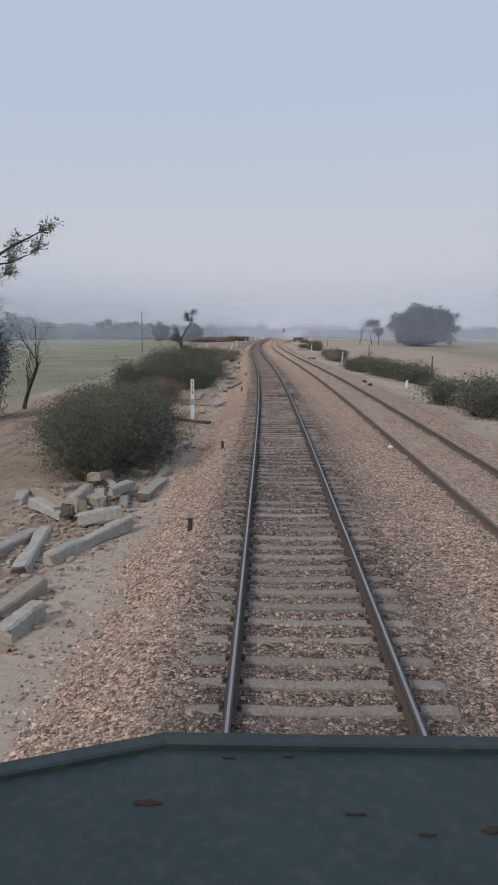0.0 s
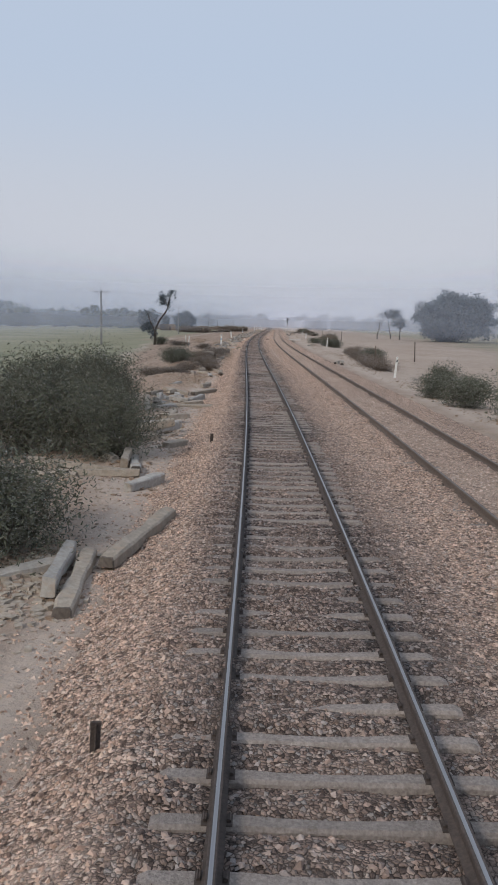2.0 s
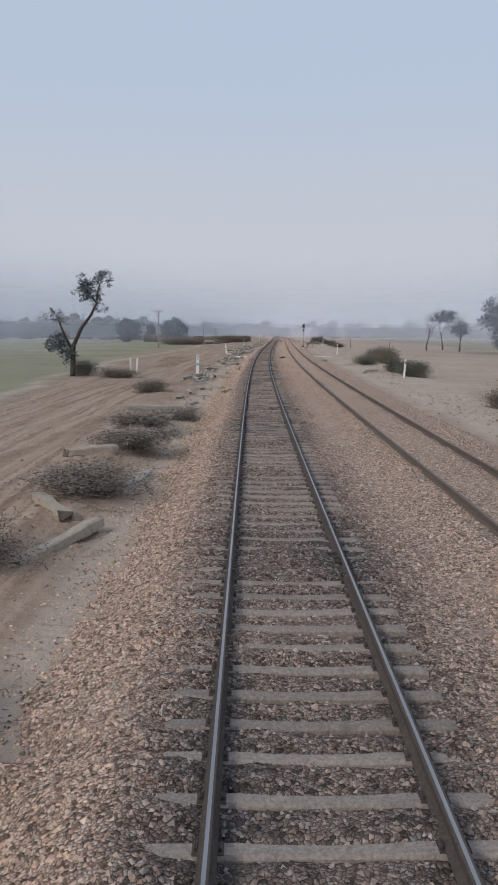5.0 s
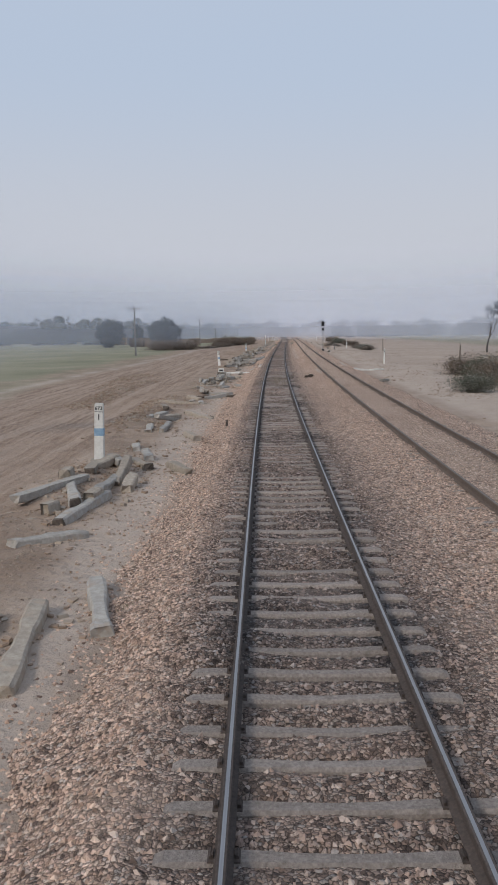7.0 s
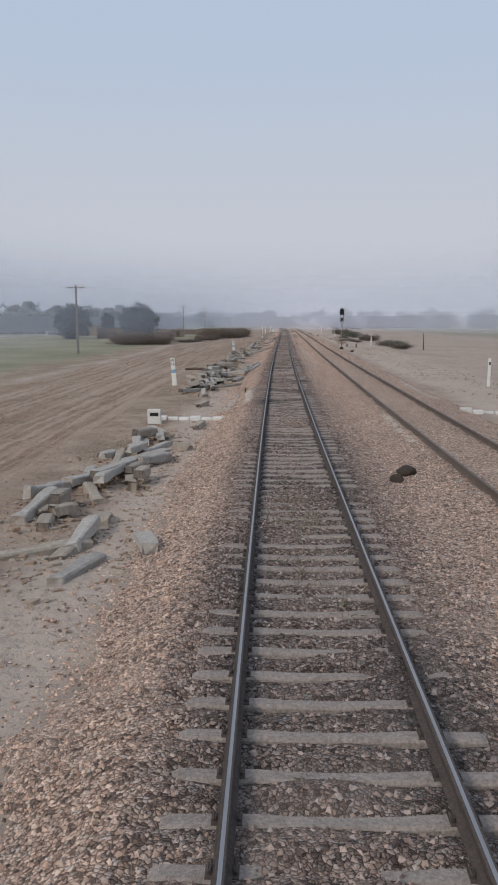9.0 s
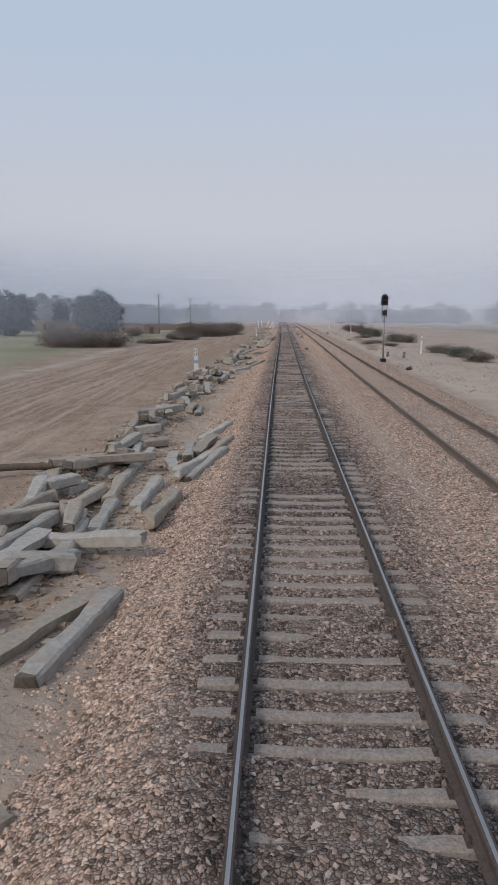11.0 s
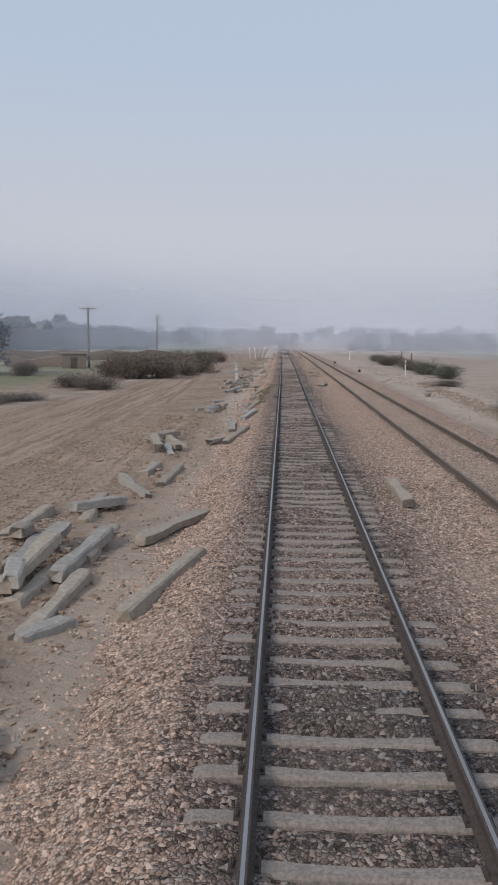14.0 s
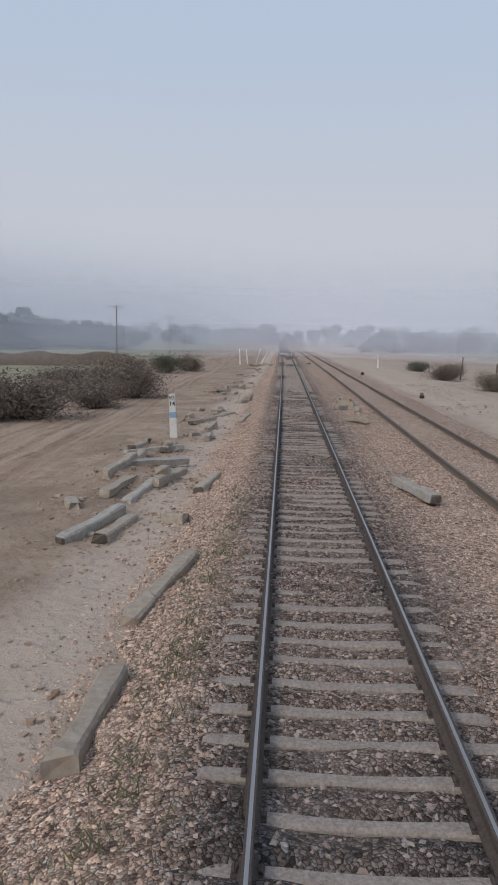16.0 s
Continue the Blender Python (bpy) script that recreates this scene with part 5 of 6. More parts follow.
def loco_nose(front, top):
    """The front end of the locomotive, standing where the run begins."""
    loco = thing("locomotive_nose", "dark green locomotive nose with a chamfered front edge and rust chips", "locomotive", pose(0, 0, 0))
    back = 0.45
    plan = [(-1.42, back), (-1.42, front - 0.26), (-0.80, front), (0.80, front), (1.42, front - 0.26), (1.42, back)]
    bm = bmesh.new()
    lo = [bm.verts.new((x, y, 1.25)) for x, y in plan]
    hi = [bm.verts.new((x, y, top)) for x, y in plan]
    bm.faces.new(lo)
    bm.faces.new(hi)
    for k in range(6):
        bm.faces.new((lo[k], lo[(k + 1) % 6], hi[(k + 1) % 6], hi[k]))
    bmesh.ops.bevel(bm, geom=[e for e in bm.edges if all(v.co.z > top - 0.01 for v in e.verts)], offset=0.03, segments=3, affect="EDGES")
    hood = child("hood", bm_mesh("hood", bm, [M_HOOD]), loco)
    for k in range(1, 4):
        (xa, ya), (xb, yb) = plan[k], plan[k + 1]
        a, b = Vector((xa, ya, top)), Vector((xb, yb, top))
        bm = bmesh.new()
        ln = (b - a).length
        bm_box(bm, -0.012, ln + 0.012, -0.055, 0.004, -0.012, 0.016 + 0.001 * k, 0.006)
        m = Matrix.Translation(a) @ (b - a).to_track_quat("X", "Z").to_matrix().to_4x4()
        child("edge_strip", bm_mesh("edge_strip", bm, [M_HOOD]), hood, at=m)
    rng = random.Random(3)
    for x, y, w, d in ((-0.80, front - 0.30, 0.07, 0.025), (-0.62, front - 0.10, 0.035, 0.006), (-0.47, front - 0.09, 0.03, 0.004), (-0.32, front - 0.33, 0.045, 0.008), (-0.17, front - 0.40, 0.04, 0.012), (-0.02, front - 0.38, 0.05, 0.035)):
        bm = bmesh.new()
        n = 14
        w, d = w * 0.62, d * 0.6
        ring = [bm.verts.new((x + w * math.cos(t) * rng.uniform(0.5, 1), y + d * math.sin(t) * rng.uniform(0.5, 1), top + 0.003)) for t in np.linspace(0, 6.28, n, endpoint=False)]
        fc = bm.faces.new(ring)
        r = bmesh.ops.extrude_face_region(bm, geom=[fc])
        bmesh.ops.translate(bm, vec=(0, 0, -0.006), verts=[v for v in r["geom"] if isinstance(v, bmesh.types.BMVert)])
        child("rust_chip", bm_mesh("rust_chip", bm, [M_HOOD_RUST]), hood, "small brown rust chip")
    bm = bmesh.new()
    bm_box(bm, -1.45, 1.45, back, front - 0.05, 0.95, 1.25, 0.02)
    child("underframe", bm_mesh("underframe", bm, [M_BLACK]), loco, "black steel underframe")
    bm = bmesh.new()
    bm_box(bm, -1.4, 1.4, front - 0.15, front - 0.05, 0.18, 0.95, 0.02)
    child("pilot", bm_mesh("pilot", bm, [M_BLACK]), loco, "black steel front plate")
    for s in (-1, 1):
        bm = bmesh.new()
        bm_rod(bm, (s * 0.80, 1.2, 0.53), (s * 0.92, 1.2, 0.53), 0.53, 0.53, 32)
        bm_rod(bm, (s * 0.78, 1.2, 0.53), (s * 0.81, 1.2, 0.53), 0.555, 0.555, 32)
        child("wheel", bm_mesh("wheel", bm, [M_RUST]), loco, "dark steel wheel")
    bm = bmesh.new()
    bm_rod(bm, (-0.8, 1.2, 0.53), (0.8, 1.2, 0.53), 0.09, 0.09, 12)
    bm_box(bm, -0.7, 0.7, 0.95, 1.45, 0.6, 0.97, 0.03)
    child("axle", bm_mesh("axle", bm, [M_BLACK]), loco)


# ---- the place ----
build_ground()
haze_ring(1750.0, 1750.0, 700, M_HIGH_HAZE, "glowing warm-grey sheet painted as haze low in the sky")
haze_ring(1600.0, 1600.0, 400, M_HAZE, "glowing pale grey sheet painted as haze on the far horizon")
for (side, ahead, share), m in zip(HAZE_VEILS, M_HAZE_VEIL):
    haze_ring(side, ahead, max(21.0, 0.165 * side), m, "see-through veil sheet standing in for haze in the air")
far_woods("distant_woods", M_FAR, [(-420, -55, 600, 720, 140, 1.0), (70, 420, 640, 780, 95, 0.85), (-260, -70, 520, 600, 50, 1.0), (-102, -72, 470, 520, 8, 0.85), (-300, -110, 380, 520, 40, 0.88), (-176, -152, 535, 575, 6, 1.45), (-134, -114, 535, 575, 5, 1.1), (25, 60, 640, 680, 5, 0.7)], 1, 12)
far_woods("distant_woods", M_FAR, [(-700, 700, 900, 1150, 220, 1.05), (-60, 90, 800, 900, 8, 1.0)], 2, 15)

# concrete thrown out beside the line, stretch by stretch
discarded([
    (-3.9, 10.4, 14, 1.0), (-4.35, 11.1, 13, 2.2), (-5.4, 14.4, 11, 2.2), (-4.9, 14.3, -6, 2.8), (-3.9, 14.8, 22, 2.5), (-4.5, 18.3, -11, 2.5), (-5.6, 18.6, -38, 2.8), (-6.6, 19.0, -11, 1.7), (-4.0, 19.1, -6, 2.4), (-3.5, 20.2, 3, 2.7), (-5.6, 20.3, 38, 1.0), (-5.0, 21.2, -24, 2.8), (-3.15, 44.0, 15, 2.2), (-4.65, 49.2, -1, 2.75), (-4.67, 51.7, -2, 2.2), (-3.88, 51.4, -3, 2.75), (-3.35, 56.3, -4, 2.75), (-3.66, 56.5, -4, 2.2), (-4.42, 56.7, 59, 1.6), (-4.9, 56.2, 20, 1.0), (-2.65, 58.3, 16, 2.75), (-4.3, 70.8, 68, 1.1), (-4.0, 72.5, 5, 2.3), (-5.2, 72.6, 24, 1.0), (-4.2, 74.6, 17, 2.2), (-4.6, 80.6, 23, 1.7), (-3.5, 82.9, 61, 1.0), (-4.7, 84.9, 37, 1.9), (-3.3, 89.2, 24, 2.6)])
discarded([
    (-3.4, 93.7, 8, 2.8), (-5.4, 94.7, 11, 2.2), (-3.6, 104.2, -4, 2.6), (-5.0, 105.1, -5, 2.8), (-2.9, 105.7, -3, 2.8), (-4.3, 106.7, -84, 1.0), (-4.4, 107.4, 51, 0.3), (-3.2, 108.6, -19, 2.8), (-5.2, 113.8, -3, 2.8), (-5.6, 119.5, 6, 2.8), (-4.9, 158.5, 9, 1.2), (-3.8, 160.4, -4, 2.6), (-4.7, 162.7, -9, 2.8), (-4.3, 166.1, -14, 2.1), (-3.7, 166.1, -7, 2.8), (-3.0, 167.5, -14, 2.4), (-4.8, 171.4, 52, 1.9), (-4.7, 174.0, 10, 2.8), (-5.3, 175.3, -17, 2.8), (-5.8, 175.4, 23, 2.6), (-4.6, 176.3, 1, 2.8), (-4.5, 177.8, 0, 2.0), (-5.5, 178.8, -7, 2.6), (-3.1, 179.3, -27, 1.7)])
discarded([
    (-4.4, 180.2, -23, 2.4), (-4.5, 182.2, -12, 2.8), (-5.1, 183.7, -10, 1.6), (-3.4, 186.4, -17, 2.4), (-5.7, 193.6, 27, 1.8), (-3.8, 194.3, -32, 2.8), (-5.9, 197.2, -13, 2.3), (-5.36, 200.8, 97, 2.75), (-5.1, 193.2, 32, 1.6), (-5.0, 204.0, -33, 1.5), (-3.6, 204.8, 49, 2.4), (-4.2, 207.5, -53, 2.8), (-2.8, 214.3, -18, 0.9), (-5.6, 219.0, 4, 2.8), (-4.4, 243.0, 26, 0.7), (-4.6, 245.3, -5, 2.6), (-5.6, 247.1, -2, 2.8), (-4.4, 248.6, -9, 1.9), (-5.6, 249.0, -16, 2.8), (-3.5, 249.9, 32, 2.8), (-3.1, 254.7, 9, 2.8), (-3.6, 254.9, 18, 2.8), (-4.3, 256.9, 3, 2.3), (-4.2, 258.7, -8, 1.5), (-5.5, 259.3, 4, 2.8), (-4.5, 260.3, -8, 1.3)])
discarded([
    (-5.66, 260.1, 16, 2.2), (-4.04, 260.6, -4, 2.75), (-2.85, 260.9, 4, 2.75), (-3.5, 262.6, 2, 2.75), (-5.8, 264.1, 26, 2.1), (-4.9, 264.4, -4, 1.4), (-4.3, 264.6, -1, 2.75),
    (-2.42, 265.5, 16, 2.75, 0), (-2.72, 265.4, 15, 2.75, 2), (-2.36, 267.6, 14, 2.75, 1), (-2.72, 268.3, 6, 2.75, 3), (-3.12, 267.7, -4, 2.75, 0), (-3.36, 265.7, -12, 1.6), (-3.56, 267.4, -5, 1.0),
    (-4.23, 267.1, 3, 1.6), (-4.76, 268.4, -6, 2.2), (-4.4, 269.1, 40, 1.0), (-5.1, 268.0, 12, 2.2), (-5.19, 270.9, 55, 1.6), (-5.6, 272.3, -5, 1.6), (-2.67, 271.5, 17, 2.75, 2),
    (-4.82, 273.1, 1, 2.75), (-5.1, 273.6, 8, 2.2), (-5.4, 274.5, 1, 2.75), (-5.1, 276.6, 12, 1.6), (-3.96, 278.5, -4, 2.75, 0), (-4.26, 278.5, 0, 2.2), (-4.56, 279.0, 2, 1.6), (-4.75, 280.0, 4, 2.2), (-5.2, 279.2, 9, 2.75),
    (-5.1, 281.8, 0, 1.6), (-5.57, 284.3, 1, 2.75), (-4.97, 283.9, 7, 1.6), (-5.2, 283.0, 40, 1.0), (-4.68, 286.2, -7, 2.75), (-4.36, 286.6, -7, 2.75), (-5.88, 286.6, 8, 2.2), (-5.33, 288.3, 15, 2.2), (-5.3, 290.7, 9, 2.75), (-5.3, 289.4, 30, 1.0)])
discarded([
    (-5.5, 292.5, 26, 0.6), (-5.02, 293.1, 1, 2.75), (-5.17, 297.4, 88, 1.6), (-4.1, 293.6, 6, 2.75), (-5.3, 293.7, -7, 2.8), (-6.0, 295.2, 12, 1.9), (-5.0, 295.3, -13, 2.4), (-5.3, 297.4, 70, 2.0), (-4.8, 299.5, 6, 2.0), (-4.0, 300.1, 5, 2.6), (-3.4, 303.3, 22, 2.8), (-5.7, 305.1, 15, 2.0), (-2.7, 306.3, 22, 2.8), (-4.4, 308.6, -5, 2.8), (-2.9, 308.8, 16, 2.3), (-4.9, 310.6, 33, 2.8), (-4.1, 311.2, 2, 2.2), (-3.9, 313.2, 20, 1.6), (-4.5, 313.3, 15, 1.9), (-5.5, 314.9, -16, 2.2), (-4.7, 316.1, -4, 1.8), (-4.0, 317.4, -2, 1.9), (-3.9, 322.2, 31, 1.3), (-2.5, 324.0, 18, 2.8), (-4.6, 324.1, 4, 2.3), (-5.2, 325.5, -7, 2.5)])
discarded([
    (-4.2, 326.9, -1, 2.8), (-2.9, 328.1, 22, 2.8), (-6.0, 328.1, 2, 2.8), (-5.0, 329.8, -4, 2.8), (-4.6, 332.6, -26, 2.8), (-3.9, 334.6, 4, 2.8), (-5.0, 340.7, -30, 2.8), (-3.2, 342.3, 18, 1.6), (-2.5, 343.3, 16, 2.8), (-2.9, 347.0, -3, 2.8), (-2.3, 350.8, 11, 2.8), (-2.6, 353.6, -4, 2.8), (-4.5, 354.9, 0, 0.8), (-5.3, 355.9, 42, 0.7), (-2.3, 356.8, 10, 2.8), (-4.1, 357.2, -1, 2.0), (-2.8, 358.8, -2, 2.8), (-2.6, 364.0, 2, 2.0), (-2.5, 368.2, 12, 2.8), (-4.6, 372.4, 14, 2.7), (-3.0, 373.2, -68, 0.6), (-4.3, 376.2, 6, 2.8), (-4.9, 376.3, 3, 2.7), (-2.7, 377.4, 5, 2.8)])
discarded([
    (-3.8, 378.1, 9, 2.8), (-5.3, 378.5, 6, 2.8), (-4.7, 383.9, 0, 2.8), (-5.8, 384.0, 3, 2.2), (-4.5, 393.5, 18, 2.8), (-2.6, 394.2, 7, 2.8)])
discarded([(-4.1, 125.5, 20, 2.75), (-4.9, 128.0, -30, 2.2), (-3.6, 131.5, 8, 2.75), (-5.2, 134.0, 60, 1.6), (-4.4, 137.5, -12, 2.75), (-3.7, 141.0, 15, 1.0), (-5.0, 144.5, 40, 2.75),
           (-4.3, 148.0, -6, 2.2), (-5.4, 151.0, 75, 2.75), (-3.9, 154.5, 12, 1.6), (-4.4, 224.0, 30, 2.2), (-5.1, 227.5, -15, 2.75), (-4.0, 238.5, 10, 1.6), (-3.6, 27.5, 12, 2.2), (-4.4, 31.0, 40, 1.6),
           (-4.2, 39.4, 80, 0.6), (-3.8, 40.6, -5, 1.6), (-5.62, 40.4, 100, 0.6), (-4.64, 335.4, 4, 2.2), (-4.92, 248.6, -13, 2.75), (-4.31, 247.9, -7, 2.75), (-5.2, 247.9, -17, 2.75), (-4.93, 255.9, 7, 2.75), (-5.75, 255.3, 3, 2.75), (-4.72, 248.9, -10, 2.75), (-5.15, 256.3, 4, 2.75), (-5.37, 253.6, -1, 2.75), (-4.14, 258.5, -6, 2.75), (-4.83, 362.6, 12, 2.75), (-4.51, 359.1, 21, 2.2), (-5.16, 339.7, -14, 2.2), (-4.58, 339.0, -14, 2.2), (-4.5, 340.3, 150, 1.6), (-5.27, 341.9, 27, 2.2), (-4.88, 357.0, 22, 1.6), (-4.54, 355.5, 18, 1.6), (-6.63, 112.6, -7, 2.2), (-5.42, 188.9, -6, 2.2), (-4.8, 189.5, 0, 2.75), (-5.07, 192.1, 13, 2.75), (-3.3, 63.5, 25, 1.6), (-4.0, 66.5, -10, 2.75)])
discarded([(2.47, 375.0, -10, 2.75, 0), (2.12, 330.3, 0, 2.75, 3), (2.5, 402.6, 15, 0.6), (2.9, 401.5, -60, 0.6), (2.3, 397.6, 35, 1.0), (2.75, 399.4, -50, 1.0), (2.5, 391.2, -20, 2.2),
           (8.9, 127.6, 70, 1.0), (9.3, 129.0, 20, 0.6), (8.1, 216.3, 40, 1.0), (10.6, 373.2, 60, 1.0), (10.9, 374.5, 10, 1.6), (9.7, 368.5, 30, 0.6), 
           (9.9, 188.0, 15, 2.2), (11.0, 190.5, 50, 1.6), (2.9, 470.0, 20, 1.6), (3.0, 396.0, 5, 1.6)], 0.09)
discarded([(-5.0, 64.8, 88, 2.75), (-6.6, 64.6, 92, 2.75), (-5.2, 65.1, 85, 2.75), (-4.3, 75.0, 50, 2.75), (-3.7, 72.6, 30, 1.6), (-4.7, 71.4, 80, 2.75), (-4.9, 73.6, 40, 2.2)])
LONG = (2.75, 2.2, 1.6, 1.0, 1.0)
for row in ((-5.2, 17.2, 0.8, 1.5, 7, 22), (-5.0, 21.0, 0.6, 1.2, 4, 1), (-4.6, 72.0, 0.6, 3.0, 8, 2), (-4.7, 82.0, 0.7, 4.0, 15, 3, LONG), (-4.9, 176.5, 0.4, 2.5, 6, 5), (-4.6, 208.0, 0.6, 4.0, 5, 6)):
    heap(*row)
for row in ((-5.1, 250.5, 0.5, 2.4, 14, 7, LONG), (-4.9, 258.0, 0.55, 3.0, 18, 8, LONG), (-5.3, 265.5, 0.4, 3.0, 7, 9, LONG),
            (-5.2, 277.0, 0.35, 4.0, 12, 10), (-5.2, 287.0, 0.35, 4.5, 14, 11), (-4.7, 298.0, 0.6, 3.5, 14, 12, LONG)):
    heap(*row)
for row in ((-4.9, 311.0, 0.5, 2.5, 9, 13, LONG), (-4.5, 317.0, 0.5, 1.5, 14, 14), (-4.9, 324.5, 0.6, 2.0, 8, 15, LONG), (-4.6, 378.0, 0.8, 3.0, 8, 16), (-4.9, 216.0, 0.6, 2.5, 14, 20), (-4.7, 222.0, 0.5, 2.6, 12, 21, LONG), (-4.3, 227.6, 0.4, 1.8, 7, 23), (-4.0, 398.0, 0.8, 8.0, 12, 17), (-4.0, 430.0, 0.8, 14.0, 16, 18), (-4.2, 465.0, 0.8, 12.0, 12, 19)):
    heap(*row)
build_small_pieces()
build_rubble(13000, 5, 0.4, 0.015, "concrete_rubble", "grey broken concrete rubble among the discarded sleepers")
build_rubble(16000, 6, 1.1, 0.0065, "earth_clods", "scattered clods and chips on the sand")
spread = random.Random(8)
build_rubble(8000, 7, 0.4, 0.014, "earth_clods", "bank of dry brown clods along the dirt road", [(spread.choice((-11.3, -11.8, -10.7)), spread.uniform(200, 226)) for _ in range(60)]
             + [(spread.uniform(-13.8, -12.6), spread.uniform(216, 236)) for _ in range(40)] + [(-6.9, spread.uniform(186, 206)) for _ in range(40)] + [(spread.uniform(-6.6, -3.9), spread.uniform(96, 103)) for _ in range(40)] + [(spread.uniform(-7.0, -4.0), spread.uniform(340, 352)) for _ in range(30)] + [(spread.gauss(-5.2, 0.8), spread.uniform(28, 35)) for _ in range(30)])
build_rubble(14000, 11, 0.8, 0.009, "earth_clods", "pale dry clods of dug-over sandy earth", [(spread.uniform(-9.4, -5.6), spread.uniform(296, 350)) for _ in range(260)], M_CLOD)
build_rubble(7000, 14, 0.4, 0.0115, "earth_clods", "dug-over stony earth beside the track", [(spread.uniform(-7.4, -4.4), spread.uniform(88, 103)) for _ in range(90)] + [(spread.uniform(-6.4, -3.4), spread.uniform(30, 56)) for _ in range(34)], M_CLOD)
build_rubble(4200, 15, 0.36, 0.017, "concrete_rubble", "grey lumps of broken concrete between thrown-down sleepers", [(spread.gauss(-5.0, 0.7), spread.uniform(11.5, 20.5)) for _ in range(40)] + [(spread.gauss(-4.4, 0.4), spread.uniform(54.5, 58)) for _ in range(22)] + [(spread.gauss(-4.6, 0.5), spread.uniform(70, 84)) for _ in range(30)] + [(spread.gauss(-4.9, 0.45), spread.uniform(247, 296)) for _ in range(110)], M_SCRAP)
build_rubble(2600, 12, 0.35, 0.016, "earth_clods", "low brown bank of clods beyond the second track", [(spread.gauss(10.2 + 0.02 * k, 0.25), 336 + k * 0.5) for k in range(100)], M_CLOD)
build_rubble(15000, 13, 0.45, 0.0062, "earth_clods", "small stones and crumbs strewn over the sand beside the track", [(spread.gauss(-4.6, 0.9), spread.uniform(8, 392)) for _ in range(900)], M_CLOD)
build_rubble(6000, 9, 0.8, 0.012, "earth_clods", "stones and clods on the sandy bank", [(spread.uniform(9.2, 13.0), spread.uniform(15, 430)) for _ in range(300)])

for u, y, turn, length, r in ((-3.84, 194.6, 144, 2.9, 0.07), (-3.7, 205.0, 80, 2.6, 0.09), (-5.0, 106.7, 100, 2.6, 0.06), (-4.9, 116.0, 77, 2.2, 0.05), (-4.0, 36.0, 136, 2.6, 0.09), (-4.0, 44.2, 107, 2.7, 0.05), (-6.4, 265.0, 70, 3.2, 0.1)):
    lying_log(u, y, turn, length, r)

km_post(-4.0, 37.2, "673", "3", height=1.9, narrow=True)
km_post(-5.5, 179.5, "673", "1", 2.0)
km_post(-6.9, 250.4, "672", "16", -4.0)
km_post(-5.9, 295.9, "672", "15", -1.5)
km_post(-5.05, 387.6, "672", "14", -3.0)
for u, y, hgt, lx in ((11.3, 109.6, 1.75, 5), (12.6, 181.5, 1.7, 4), (12.3, 248.5, 1.75, 1), (14.0, 328.5, 1.9, 2), (12.6, 397.9, 1.75, -1), (12.8, 470.0, 1.7, 0)):
    white_post(u, y, hgt, lx)
for u, y, hgt, lx in ((-12.3, 111.0, 1.5, -22), (-12.9, 111.8, 1.5, -18), (-11.7, 182.5, 1.7, -3), (-11.35, 182.8, 1.7, 5), (-7.3, 478.0, 2.3, -3), (-6.2, 479.0, 2.2, -6), (-5.0, 481.0, 2.4, 16), (-4.3, 484.0, 2.2, 28)):
    white_post(u, y, hgt, lx, 0, 0.09, "leaning concrete posts", "pale leaning concrete fence post standing in sandy ground", None, False)
for u, y, hgt in ((9.65, 321.7, 0.5), (10.8, 319.0, 0.6), (9.15, 304.6, 0.3), (9.0, 412.3, 0.35), (8.65, 126.3, 0.35)):
    white_post(u, y, hgt, 4, 3, 0.13, "stone stubs", "short dark grey stone stub on sandy ground", M_POLE, False)
for u, y, hgt, lean in ((17.2, 82.0, 2.4, 1), (21.0, 148.0, 2.6, -2), (21.6, 251.5, 2.4, 1), (20.6, 318.0, 2.4, -1), (17.5, 425.0, 2.4, 2), (19.2, 446.0, 2.6, 4), (13.0, 130.0, 2.2, 0)):
    fence_post(u, y, hgt, lean)
for k, (u, y, size) in enumerate(((7.85, 64.9, 0.17), (7.52, 59.6, 0.19), (8.1, 124.4, 0.18), (8.75, 124.2, 0.19), (8.95, 304.0, 0.2), (9.0, 412.0, 0.2), (8.3, 447.0, 0.22), (2.35, 218.6, 0.16), (2.7, 219.4, 0.2), (2.55, 400.6, 0.2))):
    rock(u, y, size, k * 47, k)
rock(3.45, 25.0, 0.11, 30, 21, "whitewashed stone lying against a rusty rail", M_WHITE)
white_post(10.35, 60.2, 0.55, 3, 0, 0.11, "stone stubs", "short white painted stone stub on sandy ground", None, False)
for u, y in ((-2.0, 14.7), (-1.97, 25.4), (-2.0, 51.0), (-1.95, 68.8), (-2.15, 188.0), (-2.1, 242.6)):
    peg(u, y)
for u, y, hgt, turn in ((-25.4, 176.9, 9.0, 0), (-27.4, 306.0, 9.0, 4), (-28.1, 423.6, 8.5, 0), (-28.2, 486.7, 9.1, 0), (-28.0, 548.0, 9.0, 0)):
    power_pole(u, y, hgt, turn)
build_signal(8.35, 314.5)
build_signal(-3.4, 632.0)
whitewashed_kerb(-5.4, -2.6, 233.0, "row of whitewashed kerb stones over a small culvert")
whitewashed_kerb(7.6, 10.6, 235.2, "row of whitewashed kerb stones beyond the second track")
culvert_marker(-5.3, 231.8)
painted_stones(-2.75, 236.5, -2.55, 242.2, 520, 0.13, M_LIME, "whitewashed_stones", "whitewashed ballast stones beside the track", 1)
painted_stones(-1.75, 236.5, -1.9, 242.4, 460, 0.11, M_LIME, "whitewashed_stones", "whitewashed ballast stones along the shoulder", 2)
